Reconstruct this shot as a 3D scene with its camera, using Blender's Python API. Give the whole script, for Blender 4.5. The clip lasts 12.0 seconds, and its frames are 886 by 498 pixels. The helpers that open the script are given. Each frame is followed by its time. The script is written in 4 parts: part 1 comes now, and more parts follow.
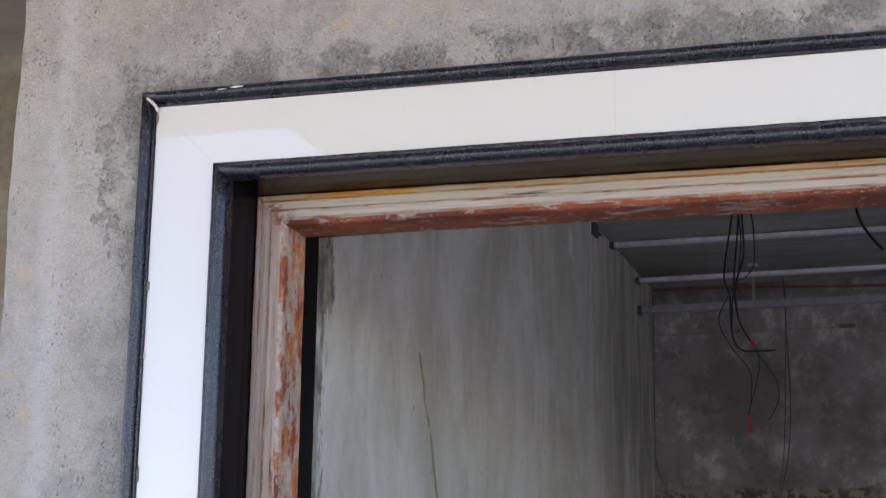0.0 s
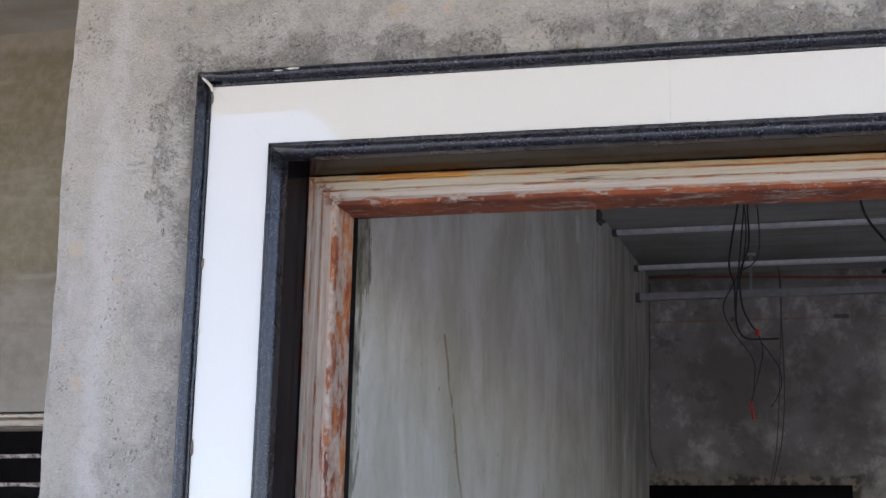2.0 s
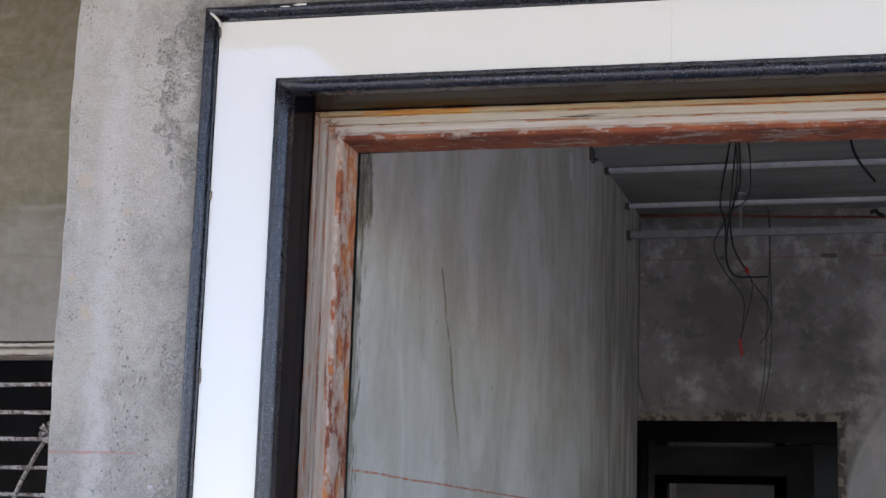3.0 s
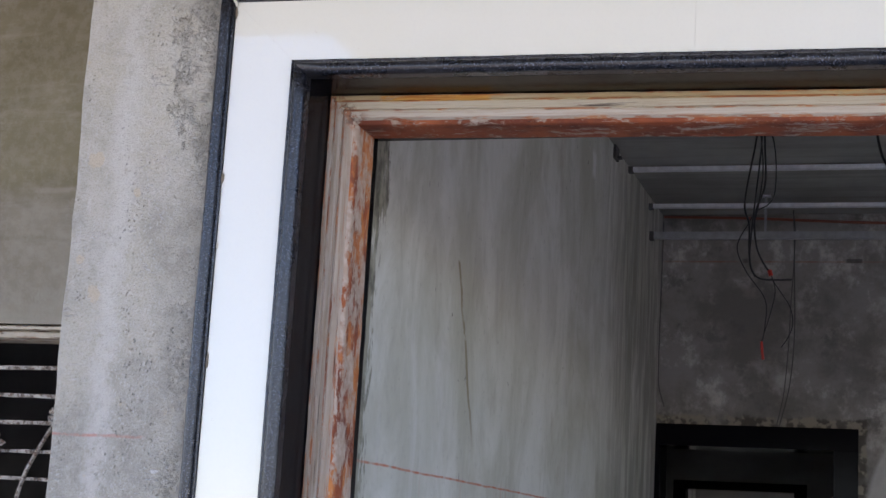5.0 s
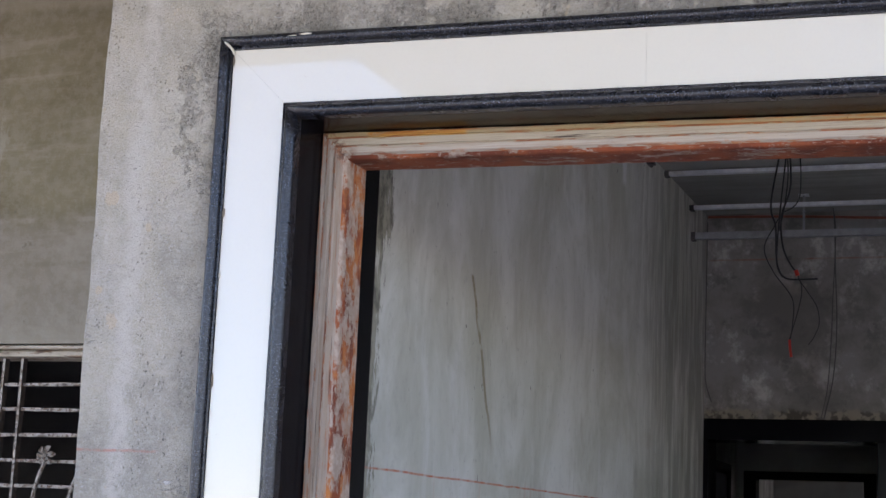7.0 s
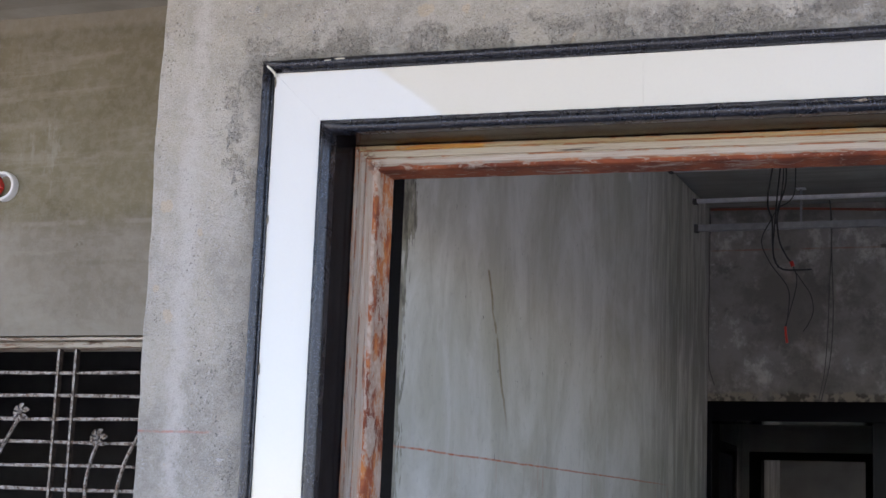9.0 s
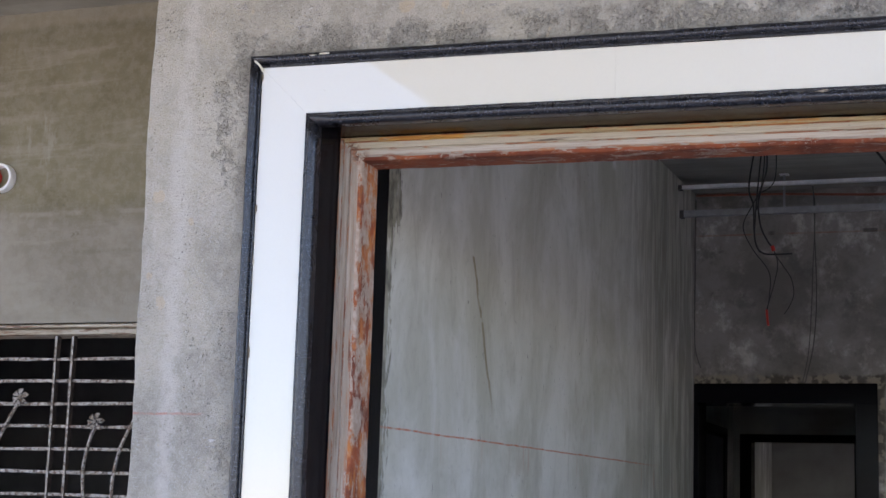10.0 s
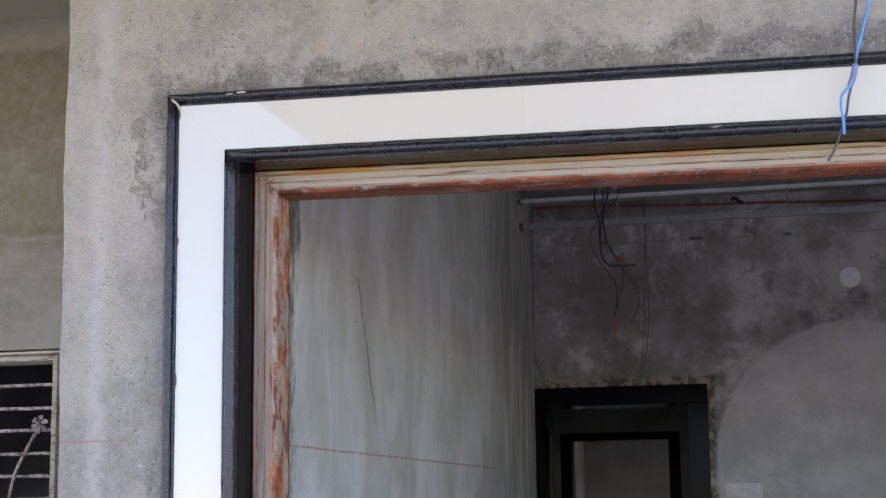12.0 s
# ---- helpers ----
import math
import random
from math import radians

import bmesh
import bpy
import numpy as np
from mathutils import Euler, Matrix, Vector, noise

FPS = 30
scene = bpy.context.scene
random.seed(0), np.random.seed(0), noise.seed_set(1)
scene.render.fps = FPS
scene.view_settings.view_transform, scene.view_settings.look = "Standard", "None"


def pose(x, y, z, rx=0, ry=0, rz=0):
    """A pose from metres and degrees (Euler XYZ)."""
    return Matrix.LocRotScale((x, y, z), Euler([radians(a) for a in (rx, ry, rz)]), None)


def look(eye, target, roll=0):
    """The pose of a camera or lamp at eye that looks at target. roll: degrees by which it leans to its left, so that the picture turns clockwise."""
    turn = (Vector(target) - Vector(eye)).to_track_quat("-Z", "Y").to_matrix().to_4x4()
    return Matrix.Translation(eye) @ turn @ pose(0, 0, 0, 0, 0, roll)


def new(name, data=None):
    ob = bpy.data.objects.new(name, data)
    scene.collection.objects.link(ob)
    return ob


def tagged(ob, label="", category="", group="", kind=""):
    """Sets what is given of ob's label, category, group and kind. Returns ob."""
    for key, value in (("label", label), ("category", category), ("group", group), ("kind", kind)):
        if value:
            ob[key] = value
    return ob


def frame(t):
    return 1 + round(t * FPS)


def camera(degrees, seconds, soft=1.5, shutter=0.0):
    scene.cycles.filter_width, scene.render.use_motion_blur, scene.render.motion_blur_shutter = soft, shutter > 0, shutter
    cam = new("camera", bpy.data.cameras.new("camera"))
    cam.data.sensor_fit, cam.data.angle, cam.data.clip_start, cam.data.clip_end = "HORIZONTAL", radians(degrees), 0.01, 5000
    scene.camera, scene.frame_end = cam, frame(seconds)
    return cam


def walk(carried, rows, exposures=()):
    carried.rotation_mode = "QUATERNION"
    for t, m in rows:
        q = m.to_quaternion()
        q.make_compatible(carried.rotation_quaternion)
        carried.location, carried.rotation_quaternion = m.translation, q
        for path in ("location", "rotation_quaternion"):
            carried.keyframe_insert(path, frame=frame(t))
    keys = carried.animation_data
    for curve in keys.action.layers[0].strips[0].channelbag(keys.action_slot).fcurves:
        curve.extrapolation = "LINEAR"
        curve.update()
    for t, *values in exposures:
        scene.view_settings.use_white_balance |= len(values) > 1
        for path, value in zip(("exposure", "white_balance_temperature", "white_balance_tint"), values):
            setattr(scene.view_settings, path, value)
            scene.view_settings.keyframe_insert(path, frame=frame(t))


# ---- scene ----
cam = camera(30.4, 12.0)
PATH = [
    (0, (1.341, -2.452, 1.415), (0.746, -0.602, 1.885), 0.7),
    (0.5, (1.309, -2.451, 1.406), (0.713, -0.596, 1.857), 0.8),
    (1, (1.283, -2.469, 1.401), (0.694, -0.611, 1.848), 1.2),
    (1.5, (1.255, -2.496, 1.399), (0.676, -0.634, 1.844), 1.2),
    (2, (1.212, -2.543, 1.394), (0.658, -0.676, 1.848), 1.4),
    (2.5, (1.211, -2.585, 1.392), (0.672, -0.707, 1.821), 1.8),
    (3, (1.198, -2.608, 1.374), (0.659, -0.72, 1.754), 1.8),
    (3.5, (1.172, -2.572, 1.362), (0.642, -0.677, 1.718), 2.1),
    (5.5, (1.246, -2.548, 1.363), (0.653, -0.677, 1.745), 4.0),
    (6, (1.353, -2.595, 1.373), (0.702, -0.741, 1.746), 3.4),
    (6.5, (1.439, -2.661, 1.38), (0.763, -0.815, 1.749), 2.8),
    (7, (1.483, -2.717, 1.386), (0.797, -0.874, 1.751), 2.5),
    (7.5, (1.493, -2.773, 1.386), (0.794, -0.933, 1.737), 2.3),
    (9.5, (1.642, -3.15, 1.337), (0.943, -1.308, 1.68), 2.1),
    (10, (1.674, -3.186, 1.329), (0.976, -1.341, 1.66), 1.8),
    (10.5, (1.67, -3.211, 1.326), (0.951, -1.371, 1.639), 2.0),
    (11, (1.638, -3.235, 1.323), (0.889, -1.405, 1.627), 2.2),
    (11.5, (1.57, -3.266, 1.363), (0.912, -1.404, 1.675), 2.2),
    (12, (1.454, -3.487, 1.344), (1.012, -1.566, 1.681), -0.7),
]
walk(cam, [(t, look(eye, target, roll)) for t, eye, target, roll in PATH], [(0, 1.96, 6550, 26), (12, 1.96, 6550, 26)])

# ---------------------------------------------------------------- light
world = bpy.data.worlds.new("sky")
scene.world = world
world.use_nodes = True
wn = world.node_tree.nodes
sky = wn.new("ShaderNodeTexSky")
sky.sky_type = "NISHITA"
sky.sun_disc = False
sky.sun_elevation = radians(58)
sky.sun_rotation = radians(315)
sky.air_density, sky.dust_density, sky.ozone_density = 1.0, 0.0, 3.0
sky.altitude = 500
world.node_tree.links.new(sky.outputs["Color"], wn["Background"].inputs["Color"])
wn["Background"].inputs["Strength"].default_value = 0.15
sun = new("sun", bpy.data.lights.new("sun", "SUN"))
sun.data.energy, sun.data.angle, sun.data.color = 2.7, radians(6), (1.0, 0.94, 0.86)
sun.matrix_world = look((-3.7, 3.7, 8.4), (0, 0, 0))


# ---------------------------------------------------------------- material helpers
class Nodes:
    """A node material with short calls for its nodes."""

    def __init__(self, name, rough=0.8, metal=0.0, spec=0.5):
        self.mat = bpy.data.materials.new(name)
        self.mat.use_nodes = True
        self.tree = self.mat.node_tree
        self.bsdf = self.tree.nodes["Principled BSDF"]
        self.bsdf.inputs["Roughness"].default_value = rough
        self.bsdf.inputs["Metallic"].default_value = metal
        self.bsdf.inputs["Specular IOR Level"].default_value = spec
        self.pos = self.tree.nodes.new("ShaderNodeNewGeometry").outputs["Position"]

    def link(self, a, b):
        self.tree.links.new(a, b)

    def put(self, socket, v):
        if isinstance(v, (int, float, tuple)):
            socket.default_value = (*v, 1.0) if isinstance(v, tuple) and len(v) == 3 and socket.type == "RGBA" else v
        else:
            self.link(v, socket)

    def stretch(self, scale, shift=(0, 0, 0), source=None):
        n = self.tree.nodes.new("ShaderNodeMapping")
        n.inputs["Scale"].default_value, n.inputs["Location"].default_value = scale, shift
        self.link(source or self.pos, n.inputs["Vector"])
        return n.outputs["Vector"]

    def noise(self, scale, detail=4.0, rough=0.6, vec=None, distort=0.0):
        n = self.tree.nodes.new("ShaderNodeTexNoise")
        n.inputs["Scale"].default_value, n.inputs["Detail"].default_value = scale, detail
        n.inputs["Roughness"].default_value, n.inputs["Distortion"].default_value = rough, distort
        self.link(vec or self.pos, n.inputs["Vector"])
        return n.outputs["Fac"]

    def cells(self, scale, vec=None, feature="F1"):
        n = self.tree.nodes.new("ShaderNodeTexVoronoi")
        n.feature = feature
        n.inputs["Scale"].default_value = scale
        self.link(vec or self.pos, n.inputs["Vector"])
        return n.outputs["Distance"]

    def ramp(self, fac, lo, hi):
        n = self.tree.nodes.new("ShaderNodeMapRange")
        self.put(n.inputs["From Min"], lo)
        self.put(n.inputs["From Max"], hi)
        n.interpolation_type = "SMOOTHSTEP"
        self.put(n.inputs["Value"], fac)
        return n.outputs["Result"]

    def math(self, op, a, b=0.0):
        n = self.tree.nodes.new("ShaderNodeMath")
        n.operation = op
        self.put(n.inputs[0], a)
        self.put(n.inputs[1], b)
        return n.outputs[0]

    def mix(self, fac, a, b):
        n = self.tree.nodes.new("ShaderNodeMix")
        n.data_type = "RGBA"
        self.put(n.inputs["Factor"], fac)
        self.put(n.inputs["A"], a)
        self.put(n.inputs["B"], b)
        return n.outputs["Result"]

    def xyz(self):
        n = self.tree.nodes.new("ShaderNodeSeparateXYZ")
        self.link(self.pos, n.inputs["Vector"])
        return n.outputs

    def island(self):
        return self.tree.nodes.new("ShaderNodeObjectInfo").outputs["Random"]

    def near(self, value, centre, half, soft):
        """1 where value lies within half of centre, fading over soft."""
        d = self.math("ABSOLUTE", self.math("SUBTRACT", value, centre))
        return self.ramp(d, half + soft, half)

    def done(self, colour, bump=None, strength=0.3, dist=0.002, rough=None):
        self.put(self.bsdf.inputs["Base Color"], colour)
        if rough is not None:
            self.put(self.bsdf.inputs["Roughness"], rough)
        if bump is not None:
            n = self.tree.nodes.new("ShaderNodeBump")
            n.inputs["Strength"].default_value, n.inputs["Distance"].default_value = strength, dist
            self.link(bump, n.inputs["Height"])
            self.link(n.outputs["Normal"], self.bsdf.inputs["Normal"])
        return self.mat


OPEN_R = 3.40     # outer right edge of the casing
HEAD = 2.354      # outer top edge of the casing at its left corner
FALL = -0.0134    # the head was set a little out of level


def facade_plaster():
    """Grey-beige cement plaster with cloudy stains; coarse dark mortar round the casing, a pale run near the corner."""
    n = Nodes("facade_plaster", 0.88, spec=0.25)
    x, y, z = n.xyz()
    cloud = n.noise(2.6, 7, 0.62, None, 0.5)
    blot = n.noise(8.5, 8, 0.72, n.stretch((1, 1, 0.75), (3, 1, 2)), 0.4)
    mott = n.noise(46, 8, 0.75)
    fine = n.noise(210, 4, 0.7)
    c = n.mix(n.ramp(cloud, 0.38, 0.62), (0.352, 0.325, 0.266), (0.472, 0.431, 0.342))
    c = n.mix(n.math("MULTIPLY", n.ramp(blot, 0.50, 0.60), 0.50), c, (0.51, 0.475, 0.405))
    c = n.mix(n.math("MULTIPLY", n.ramp(blot, 0.46, 0.34), 0.30), c, (0.265, 0.250, 0.217))
    c = n.mix(n.math("MULTIPLY", n.ramp(mott, 0.46, 0.56), 0.26), c, (0.52, 0.49, 0.43))
    c = n.mix(n.math("MULTIPLY", n.ramp(fine, 0.53, 0.60), 0.20), c, (0.60, 0.57, 0.51))
    c = n.mix(n.math("MULTIPLY", n.ramp(fine, 0.43, 0.37), 0.22), c, (0.15, 0.14, 0.12))
    scrape = n.ramp(n.noise(120, 4, 0.65, n.stretch((0.9, 1, 0.16), (2, 2, 7)), 0.3), 0.58, 0.68)
    c = n.mix(n.math("MULTIPLY", n.math("MULTIPLY", scrape, n.ramp(blot, 0.44, 0.58)), 0.30), c, (0.58, 0.56, 0.525))
    c = n.mix(n.math("MULTIPLY", n.ramp(mott, 0.46, 0.32), 0.20), c, (0.185, 0.17, 0.145))
    # pale vertical run with broken edges
    wob = n.math("MULTIPLY", n.math("SUBTRACT", n.noise(3.5, 6, 0.7), 0.5), 0.13)
    run = n.near(n.math("ADD", x, wob), -0.180, 0.006, 0.030)
    c = n.mix(n.math("MULTIPLY", n.math("MULTIPLY", run, n.ramp(mott, 0.28, 0.56)), 0.65), c, (0.56, 0.53, 0.47))
    # coarse mortar round the casing
    d = n.math("MAXIMUM", n.math("MULTIPLY", x, -1.0), n.math("SUBTRACT", z, HEAD))
    far = n.math("ADD", d, n.math("MULTIPLY", n.math("SUBTRACT", n.noise(7, 7, 0.72), 0.5), 0.22))
    coarse = n.math("MULTIPLY", n.ramp(far, 0.075, 0.015), n.math("ADD", n.math("MULTIPLY", n.ramp(n.math("ADD", z, n.math("MULTIPLY", cloud, 0.2)), 2.0, 2.25), 0.65), 0.35))

    def spot(cx, cz, rx, rz, ragged=1.1):
        """A patch of its own, with a ragged outline."""
        a = n.math("DIVIDE", n.math("SUBTRACT", x, cx), rx)
        b = n.math("DIVIDE", n.math("SUBTRACT", z, cz), rz)
        r = n.math("SQRT", n.math("ADD", n.math("MULTIPLY", a, a), n.math("MULTIPLY", b, b)))
        return n.ramp(n.math("ADD", r, n.math("MULTIPLY", n.math("SUBTRACT", n.noise(55, 6, 0.7), 0.5), ragged * 2)), 1.05, 0.75)

    coarse = n.math("MAXIMUM", coarse, n.math("MULTIPLY", n.math("MAXIMUM", spot(-0.095, 2.285, 0.026, 0.026, 1.6), spot(-0.066, 2.19, 0.030, 0.085, 2.0)), 0.5))
    torn = n.ramp(n.noise(6.5, 6, 0.7, n.stretch((1, 1, 0.8), (4, 4, 1)), 0.6), 0.55, 0.64)
    rawness = n.math("MAXIMUM", n.math("MULTIPLY", coarse, n.ramp(n.noise(15, 5, 0.7), 0.36, 0.56)), n.math("MULTIPLY", n.math("MULTIPLY", torn, n.ramp(z, 2.36, 2.5)), 0.22))
    crag = n.noise(58, 8, 0.78, n.stretch((1, 1, 1.3), (1, 2, 3)), 0.8)
    c = n.mix(n.math("MULTIPLY", n.math("ADD", n.math("MULTIPLY", coarse, 0.10), n.math("MULTIPLY", rawness, 0.16)), 0.85), c, n.mix(n.ramp(crag, 0.36, 0.64), (0.175, 0.158, 0.132), (0.42, 0.385, 0.33)))
    # ochre dabs and whitish trowel flakes
    dab = n.ramp(n.noise(21, 4, 0.6, n.stretch((1, 1, 0.8), (7.3, 0, 4.1))), 0.68, 0.74)
    for at in ((-0.239, 2.045, 0.020, 0.014), (-0.216, 1.800, 0.013, 0.017), (-0.249, 1.862, 0.009, 0.010), (-0.150, 1.985, 0.008, 0.010), (0.360, 2.450, 0.020, 0.014), (0.452, 2.446, 0.011, 0.011)):
        dab = n.math("MAXIMUM", dab, spot(*at))
    c = n.mix(n.math("MULTIPLY", dab, 0.55), c, (0.53, 0.425, 0.285))
    zone = n.ramp(n.math("ADD", n.noise(5, 3, 0.6, n.stretch((1, 1, 1), (2, 4, 8))), n.math("MULTIPLY", n.ramp(z, HEAD, 2.5), 0.10)), 0.50, 0.62)
    flake = n.ramp(n.noise(95, 6, 0.68, n.stretch((0.5, 1, 1.2), (1, 5, 2)), 1.2), 0.60, 0.63)
    c = n.mix(n.math("MULTIPLY", n.math("MULTIPLY", flake, zone), 0.8), c, (0.64, 0.62, 0.585))
    hole = n.math("MULTIPLY", n.ramp(n.noise(125, 3, 0.6, n.stretch((1, 1, 1), (5, 0, 5)), 0.6), 0.64, 0.71), n.ramp(n.noise(12, 4, 0.6, n.stretch((1, 1, 1), (0, 3, 6))), 0.52, 0.64))
    hole = n.math("MULTIPLY", hole, n.math("ADD", n.math("MULTIPLY", coarse, 0.7), 0.3))
    c = n.mix(n.math("MULTIPLY", hole, 0.9), c, (0.07, 0.065, 0.06))
    # pinholes in clusters, thickest in the raw mortar
    warp = n.tree.nodes.new("ShaderNodeVectorMath")
    warp.operation = "ADD"
    n.link(n.pos, warp.inputs[0])
    n.link(n.math("MULTIPLY", n.noise(90, 3), 0.012), warp.inputs[1])
    where = n.math("ADD", n.ramp(n.noise(8, 6, 0.72, n.stretch((1.4, 1, 0.7), (4, 2, 9))), 0.52, 0.60), n.math("MULTIPLY", rawness, 0.7))
    pin = n.math("MULTIPLY", n.ramp(n.cells(135, n.stretch((1, 1, 0.8), (0, 0, 0), warp.outputs["Vector"])), 0.30, 0.20), where)
    pin = n.math("MINIMUM", n.math("MULTIPLY", pin, n.ramp(n.noise(60, 2), 0.46, 0.56)), 1.0)
    c = n.mix(n.math("MULTIPLY", pin, 0.5), c, (0.10, 0.088, 0.072))
    # whitish grit down the pale run and beside it
    grit = n.math("MULTIPLY", n.ramp(n.noise(240, 4, 0.7, n.stretch((1, 1, 0.6), (3, 3, 3))), 0.58, 0.62), n.near(n.math("ADD", x, wob), -0.135, 0.035, 0.05))
    c = n.mix(n.math("MULTIPLY", grit, 0.35), c, (0.64, 0.61, 0.56))
    # red setting-out line
    line = n.math("MULTIPLY", n.near(n.math("ADD", z, n.math("MULTIPLY", n.noise(14, 3), 0.006)), 1.553, 0.0004, 0.0036), n.ramp(x, -0.085, -0.11))
    c = n.mix(n.math("MULTIPLY", n.math("MULTIPLY", line, n.ramp(mott, 0.32, 0.58)), 0.6), c, (0.52, 0.15, 0.10))
    # crumbs and drag marks with crisp edges
    crumb = n.ramp(n.noise(120, 8, 0.8, n.stretch((1, 1, 1), (3, 6, 1)), 0.3), 0.51, 0.55)
    drag = n.ramp(n.noise(70, 6, 0.7, n.stretch((0.22, 1, 1.5), (6, 0, 2)), 0.4), 0.53, 0.60)
    c = n.mix(n.math("MULTIPLY", crumb, n.math("MULTIPLY", rawness, 0.30)), c, (0.50, 0.475, 0.44))
    c = n.mix(n.math("MULTIPLY", n.math("MULTIPLY", drag, torn), 0.40), c, (0.54, 0.51, 0.465))
    gouge = n.math("MULTIPLY", n.ramp(n.noise(105, 8, 0.8, n.stretch((1, 1, 1), (9, 6, 4)), 0.3), 0.43, 0.40), n.math("MULTIPLY", rawness, 0.6))
    c = n.mix(gouge, c, (0.085, 0.08, 0.072))
    h = n.math("ADD", n.math("MULTIPLY", fine, 0.8), n.math("MULTIPLY", mott, 0.65))
    h = n.math("ADD", h, n.math("MULTIPLY", crumb, n.math("MULTIPLY", rawness, 0.8)))
    h = n.math("SUBTRACT", n.math("ADD", h, n.math("MULTIPLY", n.math("MULTIPLY", drag, torn), 0.3)), n.math("MULTIPLY", gouge, 0.9))
    h = n.math("ADD", h, n.math("MULTIPLY", crag, n.math("ADD", n.math("MULTIPLY", rawness, 1.6), 0.12)))
    h = n.math("SUBTRACT", h, n.math("ADD", n.math("MULTIPLY", hole, 1.2), n.math("MULTIPLY", pin, 1.2)))
    h = n.math("ADD", h, n.math("MULTIPLY", n.math("MULTIPLY", flake, zone), 0.5))
    return n.done(c, h, 1.0, 0.005)


def olive_plaster():
    """Smooth cement render laid in lifts: brown-olive above, greyer below, with faint horizontal float marks."""
    n = Nodes("olive_plaster", 0.85, spec=0.25)
    x, y, z = n.xyz()
    cloud = n.noise(2.4, 8, 0.68, None, 0.4)
    bands = n.noise(4.5, 8, 0.66, n.stretch((0.28, 1, 1.7)), 0.5)
    mott = n.noise(34, 8, 0.74)
    joint = n.math("ADD", z, n.math("MULTIPLY", n.math("SUBTRACT", n.noise(3, 5, 0.6), 0.5), 0.10))
    low = n.ramp(joint, 2.25, 2.16)
    c = n.mix(n.ramp(cloud, 0.34, 0.66), n.mix(low, (0.150, 0.128, 0.073), (0.215, 0.190, 0.142)), n.mix(low, (0.220, 0.195, 0.125), (0.290, 0.265, 0.212)))
    c = n.mix(n.math("MULTIPLY", n.ramp(bands, 0.52, 0.64), 0.40), c, (0.33, 0.305, 0.24))
    c = n.mix(n.math("MULTIPLY", n.ramp(bands, 0.46, 0.34), 0.40), c, (0.16, 0.138, 0.092))
    c = n.mix(n.math("MULTIPLY", n.ramp(mott, 0.42, 0.60), 0.22), c, (0.35, 0.33, 0.28))
    seam = n.near(n.math("ADD", z, n.math("MULTIPLY", n.noise(4, 3), 0.02)), 2.222, 0.002, 0.010)
    c = n.mix(n.math("MULTIPLY", n.math("MULTIPLY", seam, n.ramp(n.noise(8, 4), 0.4, 0.6)), 0.35), c, (0.36, 0.34, 0.29))
    pale = n.ramp(n.noise(6, 6, 0.66, n.stretch((1.6, 1, 0.5), (4, 0, 1))), 0.60, 0.70)
    c = n.mix(n.math("MULTIPLY", pale, 0.35), c, (0.40, 0.39, 0.34))
    strip = n.ramp(n.math("ADD", z, n.math("MULTIPLY", n.noise(7, 4), 0.02)), 2.800, 2.825)
    c = n.mix(n.math("MULTIPLY", strip, 0.4), c, (0.34, 0.305, 0.225))
    spot = n.ramp(n.noise(18, 5, 0.6), 0.69, 0.74)
    c = n.mix(n.math("MULTIPLY", spot, 0.5), c, (0.11, 0.095, 0.07))
    return n.done(c, n.math("ADD", mott, n.math("MULTIPLY", bands, 2.0)), 0.5, 0.003)


